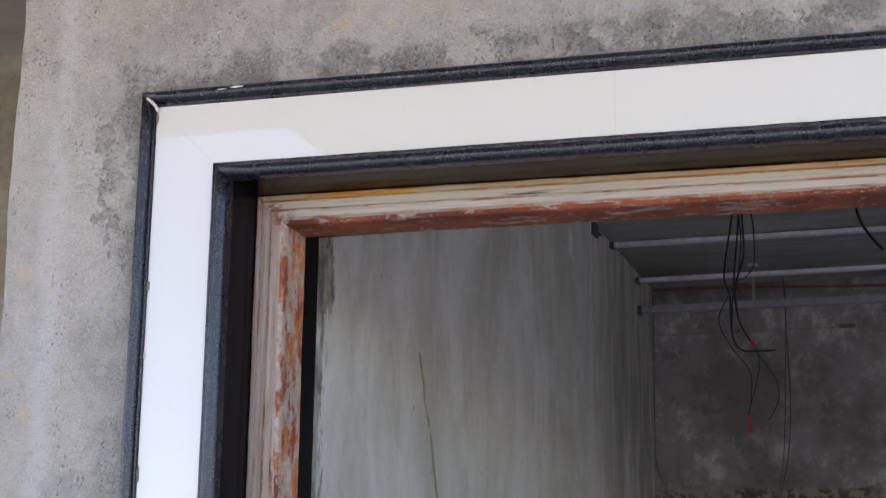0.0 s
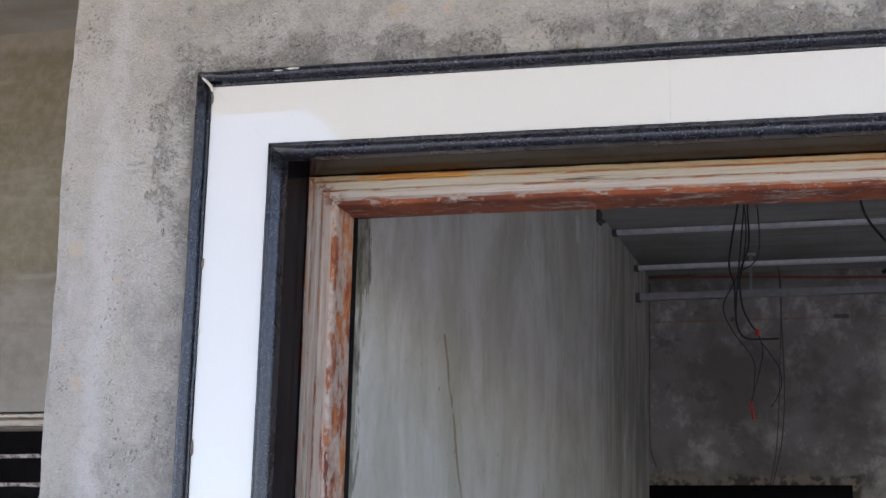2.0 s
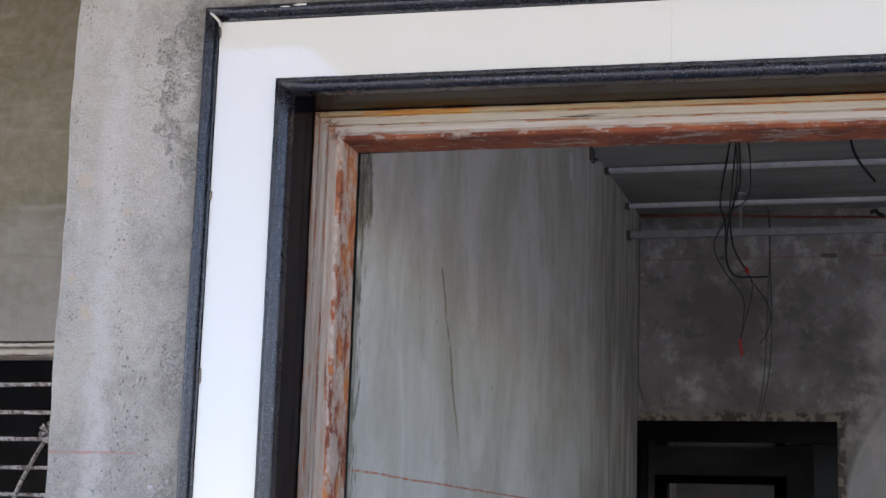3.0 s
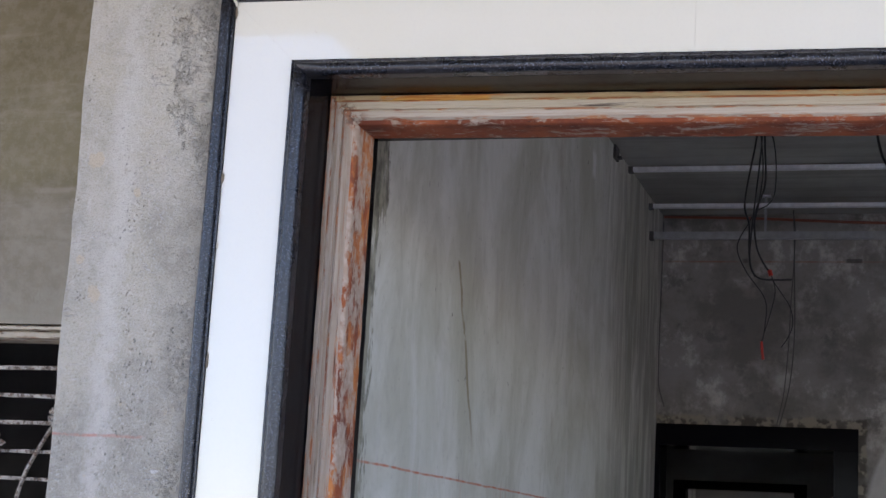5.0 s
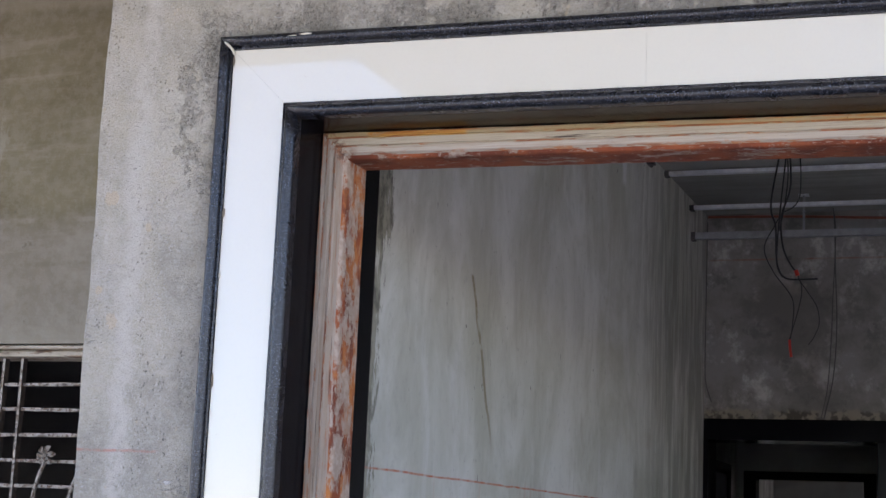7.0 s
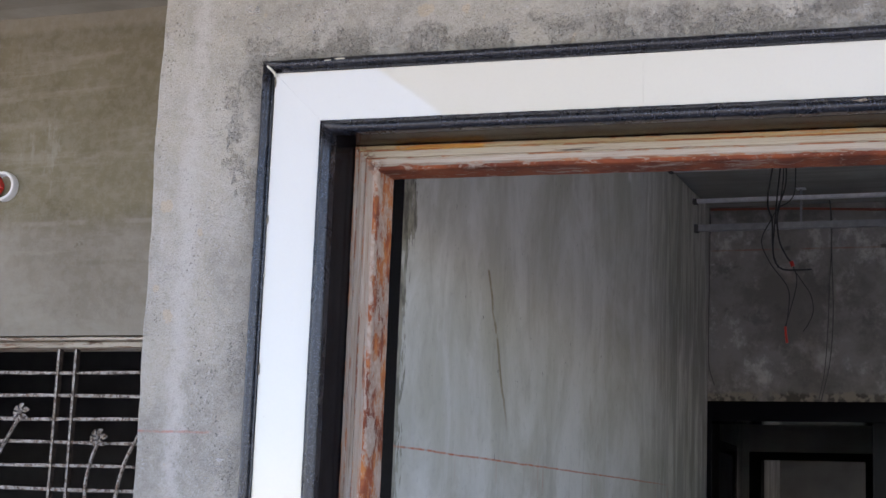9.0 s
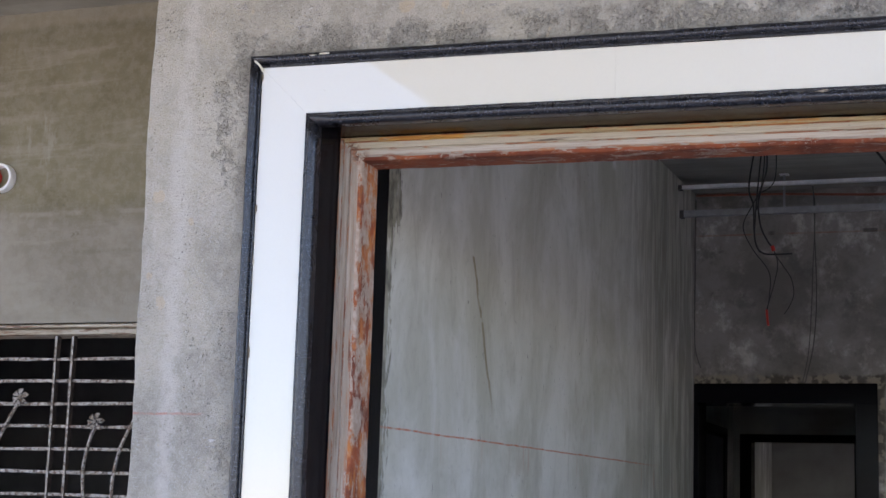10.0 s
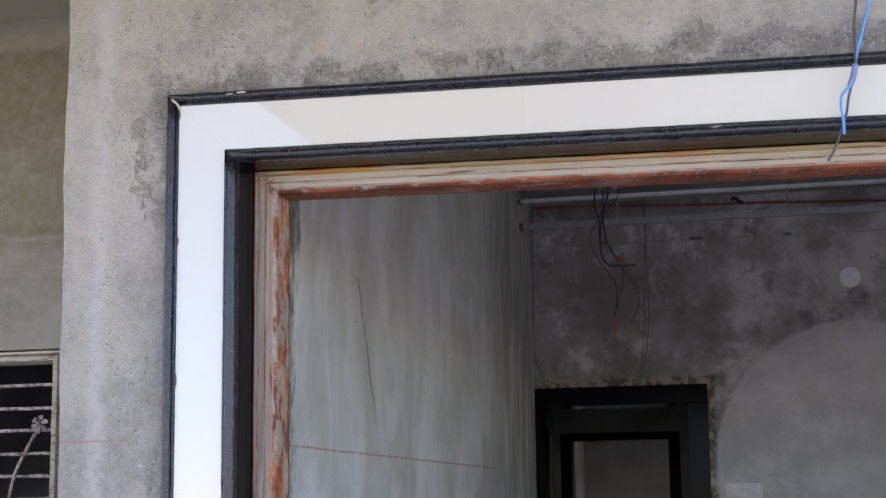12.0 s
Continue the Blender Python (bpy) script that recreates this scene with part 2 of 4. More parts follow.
def room_plaster():
    """Grey wall plaster with long trowel streaks, a brown trickle and a red chalk line."""
    n = Nodes("room_plaster", 0.72, spec=0.35)
    x, y, z = n.xyz()
    cloud = n.noise(1.9, 7, 0.64, n.stretch((1, 1.1, 0.75)), 0.6)
    streak = n.noise(5.2, 8, 0.68, n.stretch((1, 1.6, 0.45), (0, 0.3, 0)), 0.8)
    drag = n.noise(15, 5, 0.6, n.stretch((1, 1.8, 0.22), (4, 0, 3)), 0.5)
    mott = n.noise(38, 7, 0.7)
    c = n.mix(n.ramp(cloud, 0.34, 0.66), (0.47, 0.474, 0.395), (0.675, 0.68, 0.625))
    c = n.mix(n.math("MULTIPLY", n.ramp(streak, 0.50, 0.70), 0.36), c, (0.73, 0.73, 0.725))
    c = n.mix(n.math("MULTIPLY", n.ramp(streak, 0.46, 0.30), 0.36), c, (0.32, 0.31, 0.255))
    c = n.mix(n.math("MULTIPLY", n.ramp(drag, 0.54, 0.72), 0.20), c, (0.66, 0.66, 0.65))
    c = n.mix(n.math("MULTIPLY", n.ramp(mott, 0.46, 0.30), 0.22), c, (0.25, 0.245, 0.22))
    warm = n.ramp(n.noise(4.2, 6, 0.66, n.stretch((1, 1.4, 0.6), (9, 2, 5)), 0.5), 0.58, 0.72)
    c = n.mix(n.math("MULTIPLY", warm, 0.45), c, (0.36, 0.315, 0.235))
    # run-off streaks towards the far end, with its falling light painted in
    end = n.ramp(n.math("ADD", y, n.math("MULTIPLY", n.math("SUBTRACT", n.noise(2.2, 5, 0.6, n.stretch((1, 1, 0.5))), 0.5), 1.6)), 2.7, 3.7)
    runs = n.math("MULTIPLY", end, n.ramp(n.noise(9, 7, 0.7, n.stretch((1, 1.5, 0.18), (7, 2, 1)), 0.3), 0.40, 0.56))
    c = n.mix(n.math("MULTIPLY", runs, 0.62), c, (0.20, 0.19, 0.15))
    # small dark nicks and one white splash high on the wall
    nick = n.math("MULTIPLY", n.ramp(n.noise(60, 3, 0.6, n.stretch((1, 1.5, 0.5), (2, 6, 1))), 0.69, 0.72), n.ramp(n.noise(4, 3), 0.44, 0.54))
    c = n.mix(n.math("MULTIPLY", nick, 0.8), c, (0.07, 0.065, 0.05))
    splash = n.math("MULTIPLY", n.near(n.math("ADD", y, n.math("MULTIPLY", n.noise(18, 3), 0.05)), 2.795, 0.012, 0.03), n.near(z, 2.735, 0.025, 0.035))
    c = n.mix(n.math("MULTIPLY", splash, 0.8), c, (0.78, 0.78, 0.77))
    # brown trickle
    path = n.math("ADD", y, n.math("MULTIPLY", n.math("SUBTRACT", n.noise(6, 4, 0.5, n.stretch((0, 0, 1))), 0.5), 0.09))
    path = n.math("ADD", path, n.math("MULTIPLY", z, 0.47))
    trick = n.math("MULTIPLY", n.near(path, 2.174, 0.004, 0.010), n.ramp(z, 2.095, 2.085))
    trick = n.math("MULTIPLY", n.math("MULTIPLY", trick, n.ramp(z, 1.60, 1.80)), n.ramp(n.noise(30, 3), 0.25, 0.5))
    c = n.mix(n.math("MULTIPLY", trick, 0.85), c, (0.22, 0.17, 0.09))
    # raw mortar at the arris, widest near the lintel
    reach = n.math("MULTIPLY", n.ramp(z, 1.98, 2.14), 0.055)
    edge = n.math("ADD", n.math("SUBTRACT", y, reach), n.math("MULTIPLY", n.math("SUBTRACT", n.noise(13, 7, 0.75, n.stretch((1, 1.2, 0.45))), 0.5), 0.30))
    arris = n.ramp(edge, 0.575, 0.555)
    c = n.mix(n.math("MULTIPLY", arris, 0.9), c, n.mix(n.ramp(n.noise(42, 6, 0.7, n.stretch((1, 1, 0.5))), 0.38, 0.60), (0.07, 0.068, 0.045), (0.30, 0.29, 0.215)))
    # red chalk line with knots
    zl = n.math("ADD", z, n.math("MULTIPLY", n.math("SUBTRACT", n.noise(6, 4), 0.5), 0.008))
    dots = n.ramp(n.noise(13, 4, 0.7, n.stretch((0, 2.0, 0))), 0.34, 0.60)
    line = n.math("MULTIPLY", n.near(n.math("SUBTRACT", zl, n.math("MULTIPLY", y, 0.0105)), 1.5525, 0.0008, 0.0032), n.math("ADD", n.math("MULTIPLY", dots, 0.75), 0.25))
    line = n.math("MULTIPLY", line, n.ramp(y, 3.7, 2.9))
    knot = n.ramp(n.noise(11, 2, 0.5, n.stretch((0, 2.0, 0), (0, 3, 0))), 0.60, 0.68)
    c = n.mix(line, c, n.mix(knot, (0.50, 0.135, 0.06), (0.16, 0.025, 0.015)))
    drip = n.math("MULTIPLY", n.near(z, 1.535, 0.012, 0.05), n.ramp(n.noise(20, 3, 0.5, n.stretch((0, 1, 0.05))), 0.62, 0.74))
    c = n.mix(n.math("MULTIPLY", drip, 0.40), c, (0.47, 0.24, 0.15))
    speck = n.ramp(n.noise(30, 3, 0.5, n.stretch((1, 1.8, 0.6))), 0.75, 0.79)
    c = n.mix(n.math("MULTIPLY", speck, 0.75), c, (0.11, 0.10, 0.085))
    tint = n.ramp(n.noise(3.2, 6, 0.66, n.stretch((1, 1, 0.8), (6, 7, 2)), 0.7), 0.50, 0.66)
    c = n.mix(n.math("MULTIPLY", tint, 0.28), c, (0.345, 0.35, 0.28))
    scrape = n.ramp(n.noise(46, 5, 0.65, n.stretch((1, 1.2, 0.16), (3, 5, 7)), 0.4), 0.57, 0.68)
    c = n.mix(n.math("MULTIPLY", n.math("MULTIPLY", scrape, n.ramp(cloud, 0.42, 0.6)), 0.22), c, (0.68, 0.685, 0.66))
    h = n.math("ADD", n.math("MULTIPLY", mott, 0.8), n.math("MULTIPLY", streak, 2.0))
    h = n.math("SUBTRACT", h, n.math("MULTIPLY", arris, 1.5))
    return n.done(c, h, 0.4, 0.004)


def back_plaster():
    """Dull grey plaster of the far wall: damp clouds, a paler float patch with a round top, a chalk line."""
    n = Nodes("back_plaster", 0.85, spec=0.2)
    x, y, z = n.xyz()
    cloud = n.noise(3.0, 8, 0.7)
    c = n.mix(n.ramp(cloud, 0.36, 0.62), (0.25, 0.235, 0.205), (0.52, 0.50, 0.46))
    damp = n.ramp(n.noise(4.2, 7, 0.7, n.stretch((1, 1, 1), (2, 0, 6.6))), 0.55, 0.63)
    c = n.mix(n.math("MULTIPLY", damp, 0.7), c, (0.155, 0.15, 0.14))
    # ragged water stain over the doorway, also painting in that corner's dimness
    ragged = n.math("ADD", x, n.math("MULTIPLY", n.math("SUBTRACT", n.noise(3.5, 7, 0.7, n.stretch((1, 1, 1), (8, 1, 3))), 0.5), 0.9))
    wet_dim = n.math("MULTIPLY", n.ramp(ragged, 1.22, 1.02), n.ramp(n.noise(6, 7, 0.72, n.stretch((1, 1, 0.8), (1, 7, 5))), 0.36, 0.50))
    c = n.mix(n.math("MULTIPLY", wet_dim, 0.6), c, (0.135, 0.128, 0.115))
    # round-topped paler patch
    dx, dz = n.math("SUBTRACT", x, 1.62), n.math("SUBTRACT", z, 1.62)
    r = n.math("SQRT", n.math("ADD", n.math("MULTIPLY", dx, dx), n.math("MULTIPLY", dz, dz)))
    patch = n.ramp(n.math("ADD", r, n.math("MULTIPLY", n.noise(6, 3), 0.03)), 0.68, 0.655)
    c = n.mix(n.math("MULTIPLY", patch, 0.75), c, n.mix(n.ramp(cloud, 0.3, 0.7), (0.46, 0.45, 0.425), (0.60, 0.59, 0.565)))
    # rough mortar round the doorway
    d = n.math("MAXIMUM", n.math("SUBTRACT", x, 0.935), n.math("SUBTRACT", z, 2.005))
    w = n.math("ADD", d, n.math("MULTIPLY", n.math("SUBTRACT", n.noise(16, 4, 0.7), 0.5), 0.06))
    edge = n.math("MULTIPLY", n.ramp(w, 0.042, 0.022), n.ramp(n.noise(7, 4), 0.32, 0.52))
    c = n.mix(n.math("MULTIPLY", edge, 0.8), c, n.mix(n.ramp(n.noise(24, 3), 0.44, 0.56), (0.07, 0.062, 0.045), (0.30, 0.27, 0.20)))
    line = n.math("MULTIPLY", n.near(z, 2.69, 0.001, 0.005), n.ramp(n.noise(5, 3, 0.6, n.stretch((1, 0, 0))), 0.38, 0.6))
    c = n.mix(n.math("MULTIPLY", line, 0.6), c, (0.30, 0.12, 0.07))
    dash = n.math("MULTIPLY", n.near(z, 2.694, 0.006, 0.006), n.ramp(n.noise(6.5, 1, 0.3, n.stretch((1, 0, 0), (0.4, 0, 0))), 0.60, 0.64))
    c = n.mix(n.math("MULTIPLY", dash, 0.7), c, (0.06, 0.055, 0.05))
    return n.done(c, n.noise(40, 5), 0.4, 0.003)


def slab_concrete(name, a, b):
    n = Nodes(name, 0.9, spec=0.2)
    boards = n.noise(4, 3, 0.5, n.stretch((0.2, 3.0, 1)))
    c = n.mix(n.ramp(n.noise(2.5, 5), 0.3, 0.7), a, b)
    c = n.mix(n.math("MULTIPLY", n.ramp(boards, 0.5, 0.62), 0.35), c, tuple(0.7 * v for v in a))
    return n.done(c, n.math("ADD", boards, n.noise(60, 4)), 0.4, 0.003)


def black_granite(name, rough, dust, grains=0.35, spec=0.5):
    """Black granite: fine blue-grey crystals, a polish dulled by cement dust."""
    n = Nodes(name, rough, spec=spec)
    flat = n.noise(400, 3, 0.7)
    grain = n.ramp(flat, 0.57, 0.64)
    c = n.mix(n.math("MULTIPLY", grain, grains), (0.0045, 0.0045, 0.006), (0.24, 0.26, 0.33))
    c = n.mix(n.math("MULTIPLY", n.ramp(n.noise(150, 4, 0.7), 0.60, 0.70), 0.6 * grains), c, (0.11, 0.12, 0.16))
    film = n.ramp(n.noise(12, 7, 0.72, None, 0.5), 0.44, 0.72)
    c = n.mix(n.math("MULTIPLY", film, dust), c, (0.19, 0.165, 0.135))
    chip = n.ramp(n.noise(85, 4, 0.7, n.stretch((0.45, 1, 0.45), (2.2, 0, 1))), 0.68, 0.72)
    c = n.mix(n.math("MULTIPLY", chip, grains), c, (0.46, 0.46, 0.47))
    rr = n.math("ADD", rough, n.math("MULTIPLY", film, dust))
    return n.done(c, n.math("ADD", flat, n.noise(60, 3)), 0.25, 0.0006, rr)


def cream_tile():
    """Glazed cream porcelain, each tile a shade apart, with faint smears."""
    n = Nodes("cream_tile", 0.0, spec=0.8)
    c = n.mix(n.island(), (0.69, 0.655, 0.54), (0.705, 0.675, 0.565))
    c = n.mix(n.math("MULTIPLY", n.ramp(n.noise(5, 5), 0.42, 0.75), 0.35), c, (0.715, 0.685, 0.60))
    c = n.mix(n.math("MULTIPLY", n.ramp(n.noise(170, 3), 0.45, 0.75), 0.10), c, (0.60, 0.56, 0.47))
    smear = n.ramp(n.noise(42, 5, 0.6, n.stretch((0.6, 1, 1.3), (4, 0, 0)), 0.8), 0.72, 0.76)
    c = n.mix(n.math("MULTIPLY", smear, 0.5), c, (0.50, 0.43, 0.31))
    return n.done(c, n.noise(16, 3), 0.02, 0.0005)


def member(n):
    """Grain that runs along the frame's members, the distance inward from their outer edge, and 1 on the head."""
    x, y, z = n.xyz()
    down = n.math("SUBTRACT", n.math("ADD", HEAD, n.math("MULTIPLY", x, FALL)), z)
    head = n.ramp(n.math("SUBTRACT", x, down), -0.0005, 0.0005)
    side = n.math("SUBTRACT", 1.0, head)

    def grain(scale, detail, rough, thin, shift=(0, 0, 0)):
        a = n.noise(scale, detail, rough, n.stretch((1, 1, thin), shift), 0.1)
        b = n.noise(scale, detail, rough, n.stretch((thin, 1, 1), shift), 0.1)
        return n.math("ADD", n.math("MULTIPLY", b, head), n.math("MULTIPLY", a, side))

    return grain, n.math("MINIMUM", x, down), head


def weathered_paint():
    """Old cream paint on a wooden frame, dragged along the grain, worn to orange and red wood in the grooves and edges."""
    n = Nodes("weathered_paint", 0.75, spec=0.3)
    grain, u, head = member(n)
    x, y, z = n.xyz()
    side = n.math("SUBTRACT", 1.0, head)
    broad, fine, hair = grain(60, 6, 0.7, 0.05), grain(240, 5, 0.72, 0.03, (2, 0, 1)), grain(420, 3, 0.6, 0.012, (7, 1, 1))
    # the head keeps a yellow outer bead and a pinkish white inner bead; the jambs have gone tan
    bead = n.mix(n.ramp(u, 0.1780, 0.1800), (0.45, 0.355, 0.185), (0.48, 0.415, 0.30))
    bead = n.mix(n.ramp(u, 0.1955, 0.1975), bead, (0.465, 0.395, 0.305))
    tan = n.mix(n.ramp(broad, 0.40, 0.60), (0.35, 0.28, 0.215), (0.46, 0.39, 0.315))
    c = n.mix(head, tan, bead)
    c = n.mix(n.math("MULTIPLY", n.ramp(broad, 0.54, 0.62), 0.18), c, (0.54, 0.49, 0.43))
    c = n.mix(n.math("MULTIPLY", n.ramp(fine, 0.49, 0.41), n.math("ADD", n.math("MULTIPLY", side, 0.10), 0.26)), c, (0.27, 0.18, 0.11))
    c = n.mix(n.math("MULTIPLY", n.ramp(hair, 0.58, 0.62), n.math("ADD", n.math("MULTIPLY", side, 0.18), 0.25)), c, (0.27, 0.115, 0.06))
    # ochre undercoat on the outer bead of the head, bared for a hand's length near the corner
    reach = n.math("MULTIPLY", n.near(x, 0.365, 0.095, 0.012), n.near(u, 0.1735, 0.0042, 0.0015))
    ochre = n.math("MULTIPLY", reach, n.ramp(grain(45, 6, 0.7, 0.2, (1, 1, 4)), 0.36, 0.42))
    more = n.math("MULTIPLY", n.near(u, 0.1725, 0.006, 0.003), n.ramp(grain(16, 6, 0.65, 0.18, (6, 1, 4)), 0.56, 0.60))
    ochre = n.math("MAXIMUM", ochre, n.math("MULTIPLY", more, n.math("ADD", n.math("MULTIPLY", head, 0.6), 0.1)))
    c = n.mix(n.math("MULTIPLY", ochre, 0.9), c, n.mix(n.ramp(fine, 0.4, 0.6), (0.47, 0.19, 0.03), (0.62, 0.34, 0.07)))
    # bare red wood along the grooves, the outer edge and the inner arris
    for at, half, soft, lo in ((0.1675, 0.0016, 0.003, 0.50), (0.178, 0.0008, 0.002, 0.49), (0.196, 0.0008, 0.002, 0.50), (0.2145, 0.0035, 0.005, 0.53)):
        band = n.math("MULTIPLY", n.near(u, at, half, soft), n.ramp(grain(34, 8, 0.78, 0.25, (at * 50, 1, 2)), lo, lo + 0.03))
        c = n.mix(n.math("MULTIPLY", band, 0.85), c, n.mix(n.ramp(n.noise(9, 3), 0.4, 0.6), (0.30, 0.085, 0.032), (0.47, 0.17, 0.05)))
    # the mitred corner has lost its paint
    corner = n.ramp(n.math("ABSOLUTE", n.math("SUBTRACT", x, n.math("SUBTRACT", HEAD, z))), 0.045, 0.0)
    corner = n.math("MULTIPLY", corner, n.ramp(n.noise(60, 8, 0.78), 0.50, 0.54))
    c = n.mix(n.math("MULTIPLY", corner, 0.9), c, n.mix(n.ramp(n.noise(70, 3), 0.4, 0.6), (0.12, 0.045, 0.025), (0.36, 0.14, 0.06)))
    crack = n.math("MULTIPLY", n.ramp(grain(140, 4, 0.6, 0.02, (9, 2, 2)), 0.36, 0.33), n.ramp(n.noise(7, 3), 0.38, 0.50))
    c = n.mix(n.math("MULTIPLY", crack, 0.9), c, (0.06, 0.04, 0.028))
    fleck = n.math("MULTIPLY", n.ramp(grain(90, 8, 0.82, 0.2, (4, 8, 1)), 0.59, 0.61), n.ramp(n.noise(8, 4, 0.6, n.stretch((1, 1, 1), (3, 3, 8))), 0.42, 0.55))
    c = n.mix(n.math("MULTIPLY", fleck, n.math("ADD", n.math("MULTIPLY", side, 0.45), 0.35)), c, (0.38, 0.12, 0.05))
    speck = n.ramp(n.noise(170, 3, 0.6), 0.70, 0.73)
    c = n.mix(n.math("MULTIPLY", speck, 0.8), c, (0.07, 0.045, 0.03))
    stain = n.ramp(n.noise(5, 6, 0.68, n.stretch((1, 1, 0.7), (1, 9, 3))), 0.54, 0.66)
    c = n.mix(n.math("MULTIPLY", stain, n.math("SUBTRACT", 0.35, n.math("MULTIPLY", head, 0.25))), c, (0.36, 0.255, 0.17))
    h = n.math("ADD", n.math("ADD", broad, n.math("MULTIPLY", fine, 0.8)), n.math("MULTIPLY", n.noise(120, 4), 0.5))
    h = n.math("SUBTRACT", h, n.math("MULTIPLY", n.math("ADD", fleck, crack), 0.4))
    return n.done(c, h, 0.8, 0.0022)


def peeled_red():
    """Red-brown primed wood with flakes of cream paint left on it."""
    n = Nodes("peeled_red_wood", 0.7, spec=0.3)
    grain, u, head = member(n)
    side = n.math("SUBTRACT", 1.0, head)
    tone = n.noise(7, 7, 0.68)
    red = n.mix(n.ramp(tone, 0.38, 0.62), (0.15, 0.040, 0.020), (0.33, 0.085, 0.032))
    orange = n.mix(n.ramp(tone, 0.36, 0.60), (0.34, 0.085, 0.030), (0.54, 0.20, 0.055))
    c = n.mix(n.math("MULTIPLY", n.ramp(grain(24, 6, 0.68, 0.35, (3, 3, 3)), 0.44, 0.54), n.math("ADD", n.math("MULTIPLY", side, 0.78), 0.10)), red, orange)
    dark = n.ramp(grain(40, 6, 0.7, 0.25, (8, 1, 0)), 0.60, 0.64)
    c = n.mix(n.math("MULTIPLY", dark, n.math("ADD", n.math("MULTIPLY", head, 0.35), 0.45)), c, (0.09, 0.032, 0.018))
    # left on the jambs as long islands, on the head as small slanting flecks
    lo = n.math("ADD", 0.462, n.math("MULTIPLY", head, 0.085))
    flake = n.ramp(grain(30, 9, 0.80, 0.36, (1, 7, 2)), lo, n.math("ADD", lo, 0.022))
    flake = n.math("MULTIPLY", flake, n.ramp(n.noise(9, 6, 0.68, n.stretch((1, 1, 1), (6, 2, 2))), 0.42, 0.50))
    tilted = n.tree.nodes.new("ShaderNodeMapping")
    tilted.inputs["Rotation"].default_value = (0, radians(32), 0)
    tilted.inputs["Scale"].default_value = (60, 60, 260)
    n.link(n.pos, tilted.inputs["Vector"])
    slash = n.math("MULTIPLY", n.ramp(n.noise(1.0, 4, 0.6, tilted.outputs["Vector"], 0.6), 0.62, 0.65), n.math("ADD", n.math("MULTIPLY", head, 0.6), 0.1))
    flake = n.math("MAXIMUM", flake, slash)
    c = n.mix(n.math("MULTIPLY", flake, 0.88), c, n.mix(n.ramp(n.noise(80, 4), 0.4, 0.6), (0.41, 0.315, 0.235), (0.50, 0.41, 0.325)))
    return n.done(c, n.math("ADD", n.math("MULTIPLY", flake, 0.6), n.noise(90, 6, 0.7)), 0.8, 0.0022)


def iron_paint():
    """Cream paint on wrought iron, chipped down to brown rust."""
    n = Nodes("chipped_iron_paint", 0.65, spec=0.35)
    coat = n.mix(n.ramp(n.noise(35, 5, 0.7), 0.38, 0.62), (0.30, 0.265, 0.22), (0.46, 0.42, 0.365))
    chip = n.ramp(n.noise(75, 8, 0.8), 0.50, 0.54)
    c = n.mix(n.math("MULTIPLY", chip, 0.85), coat, n.mix(n.ramp(n.noise(140, 3), 0.4, 0.6), (0.045, 0.03, 0.022), (0.15, 0.085, 0.05)))
    return n.done(c, n.math("SUBTRACT", n.noise(120, 4), n.math("MULTIPLY", chip, 0.5)), 0.8, 0.0012)


def old_rail():
    """Cream paint on a window rail, worn through to brown wood along its length."""
    n = Nodes("old_window_wood", 0.75, spec=0.3)
    g = n.noise(60, 8, 0.78, n.stretch((0.14, 1, 1)))
    c = n.mix(n.ramp(n.noise(9, 5, 0.7), 0.36, 0.62), (0.37, 0.315, 0.235), (0.50, 0.445, 0.35))
    c = n.mix(n.math("MULTIPLY", n.ramp(g, 0.53, 0.57), 0.85), c, n.mix(n.ramp(n.noise(40, 4), 0.4, 0.6), (0.10, 0.05, 0.03), (0.24, 0.12, 0.065)))
    return n.done(c, g, 0.7, 0.002)


def plain(name, col, rough=0.5, metal=0.0, vary=0.12, scale=30.0):
    n = Nodes(name, rough, metal)
    c = n.mix(n.ramp(n.noise(scale, 4), 0.3, 0.7), tuple(v * (1 - vary) for v in col), tuple(min(1, v * (1 + vary)) for v in col))
    return n.done(c, n.noise(scale * 4, 2), 0.1, 0.0005)


M_FACADE, M_OLIVE, M_ROOM, M_BACK = facade_plaster(), olive_plaster(), room_plaster(), back_plaster()
M_CEIL = slab_concrete("room_ceiling_concrete", (0.26, 0.254, 0.225), (0.36, 0.352, 0.315))
M_PORCH = slab_concrete("porch_concrete", (0.29, 0.265, 0.20), (0.41, 0.385, 0.315))
M_FLOOR = slab_concrete("floor_screed", (0.24, 0.23, 0.215), (0.36, 0.345, 0.32))
M_GROUND = slab_concrete("bare_ground", (0.39, 0.355, 0.30), (0.50, 0.46, 0.40))
M_TRIM = black_granite("granite_moulding", 0.27, 0.06, 0.5)
M_LINING = black_granite("granite_lining", 0.10, 0.015, 0.03, 0.07)
M_INNER = black_granite("granite_inner", 0.22, 0.01, 0.02, 0.12)
M_POLISH = black_granite("polished_granite", 0.04, 0.0, 0.0, 0.035)
M_TILE, M_PAINT, M_RED = cream_tile(), weathered_paint(), peeled_red()
M_IRON, M_RAIL = iron_paint(), old_rail()
M_BROWN_IRON = plain("dark_brown_iron", (0.06, 0.042, 0.032), 0.85, 0, 0.4, 80)
M_GROUT = plain("grout", (0.62, 0.58, 0.47), 0.9)
M_ZINC = plain("zinc_channel", (0.74, 0.75, 0.77), 0.45, 0.35)
M_PVC = plain("white_pvc", (0.78, 0.78, 0.77), 0.35, 0, 0.05)
M_REDPLASTIC = plain("red_plastic", (0.50, 0.035, 0.02), 0.4)
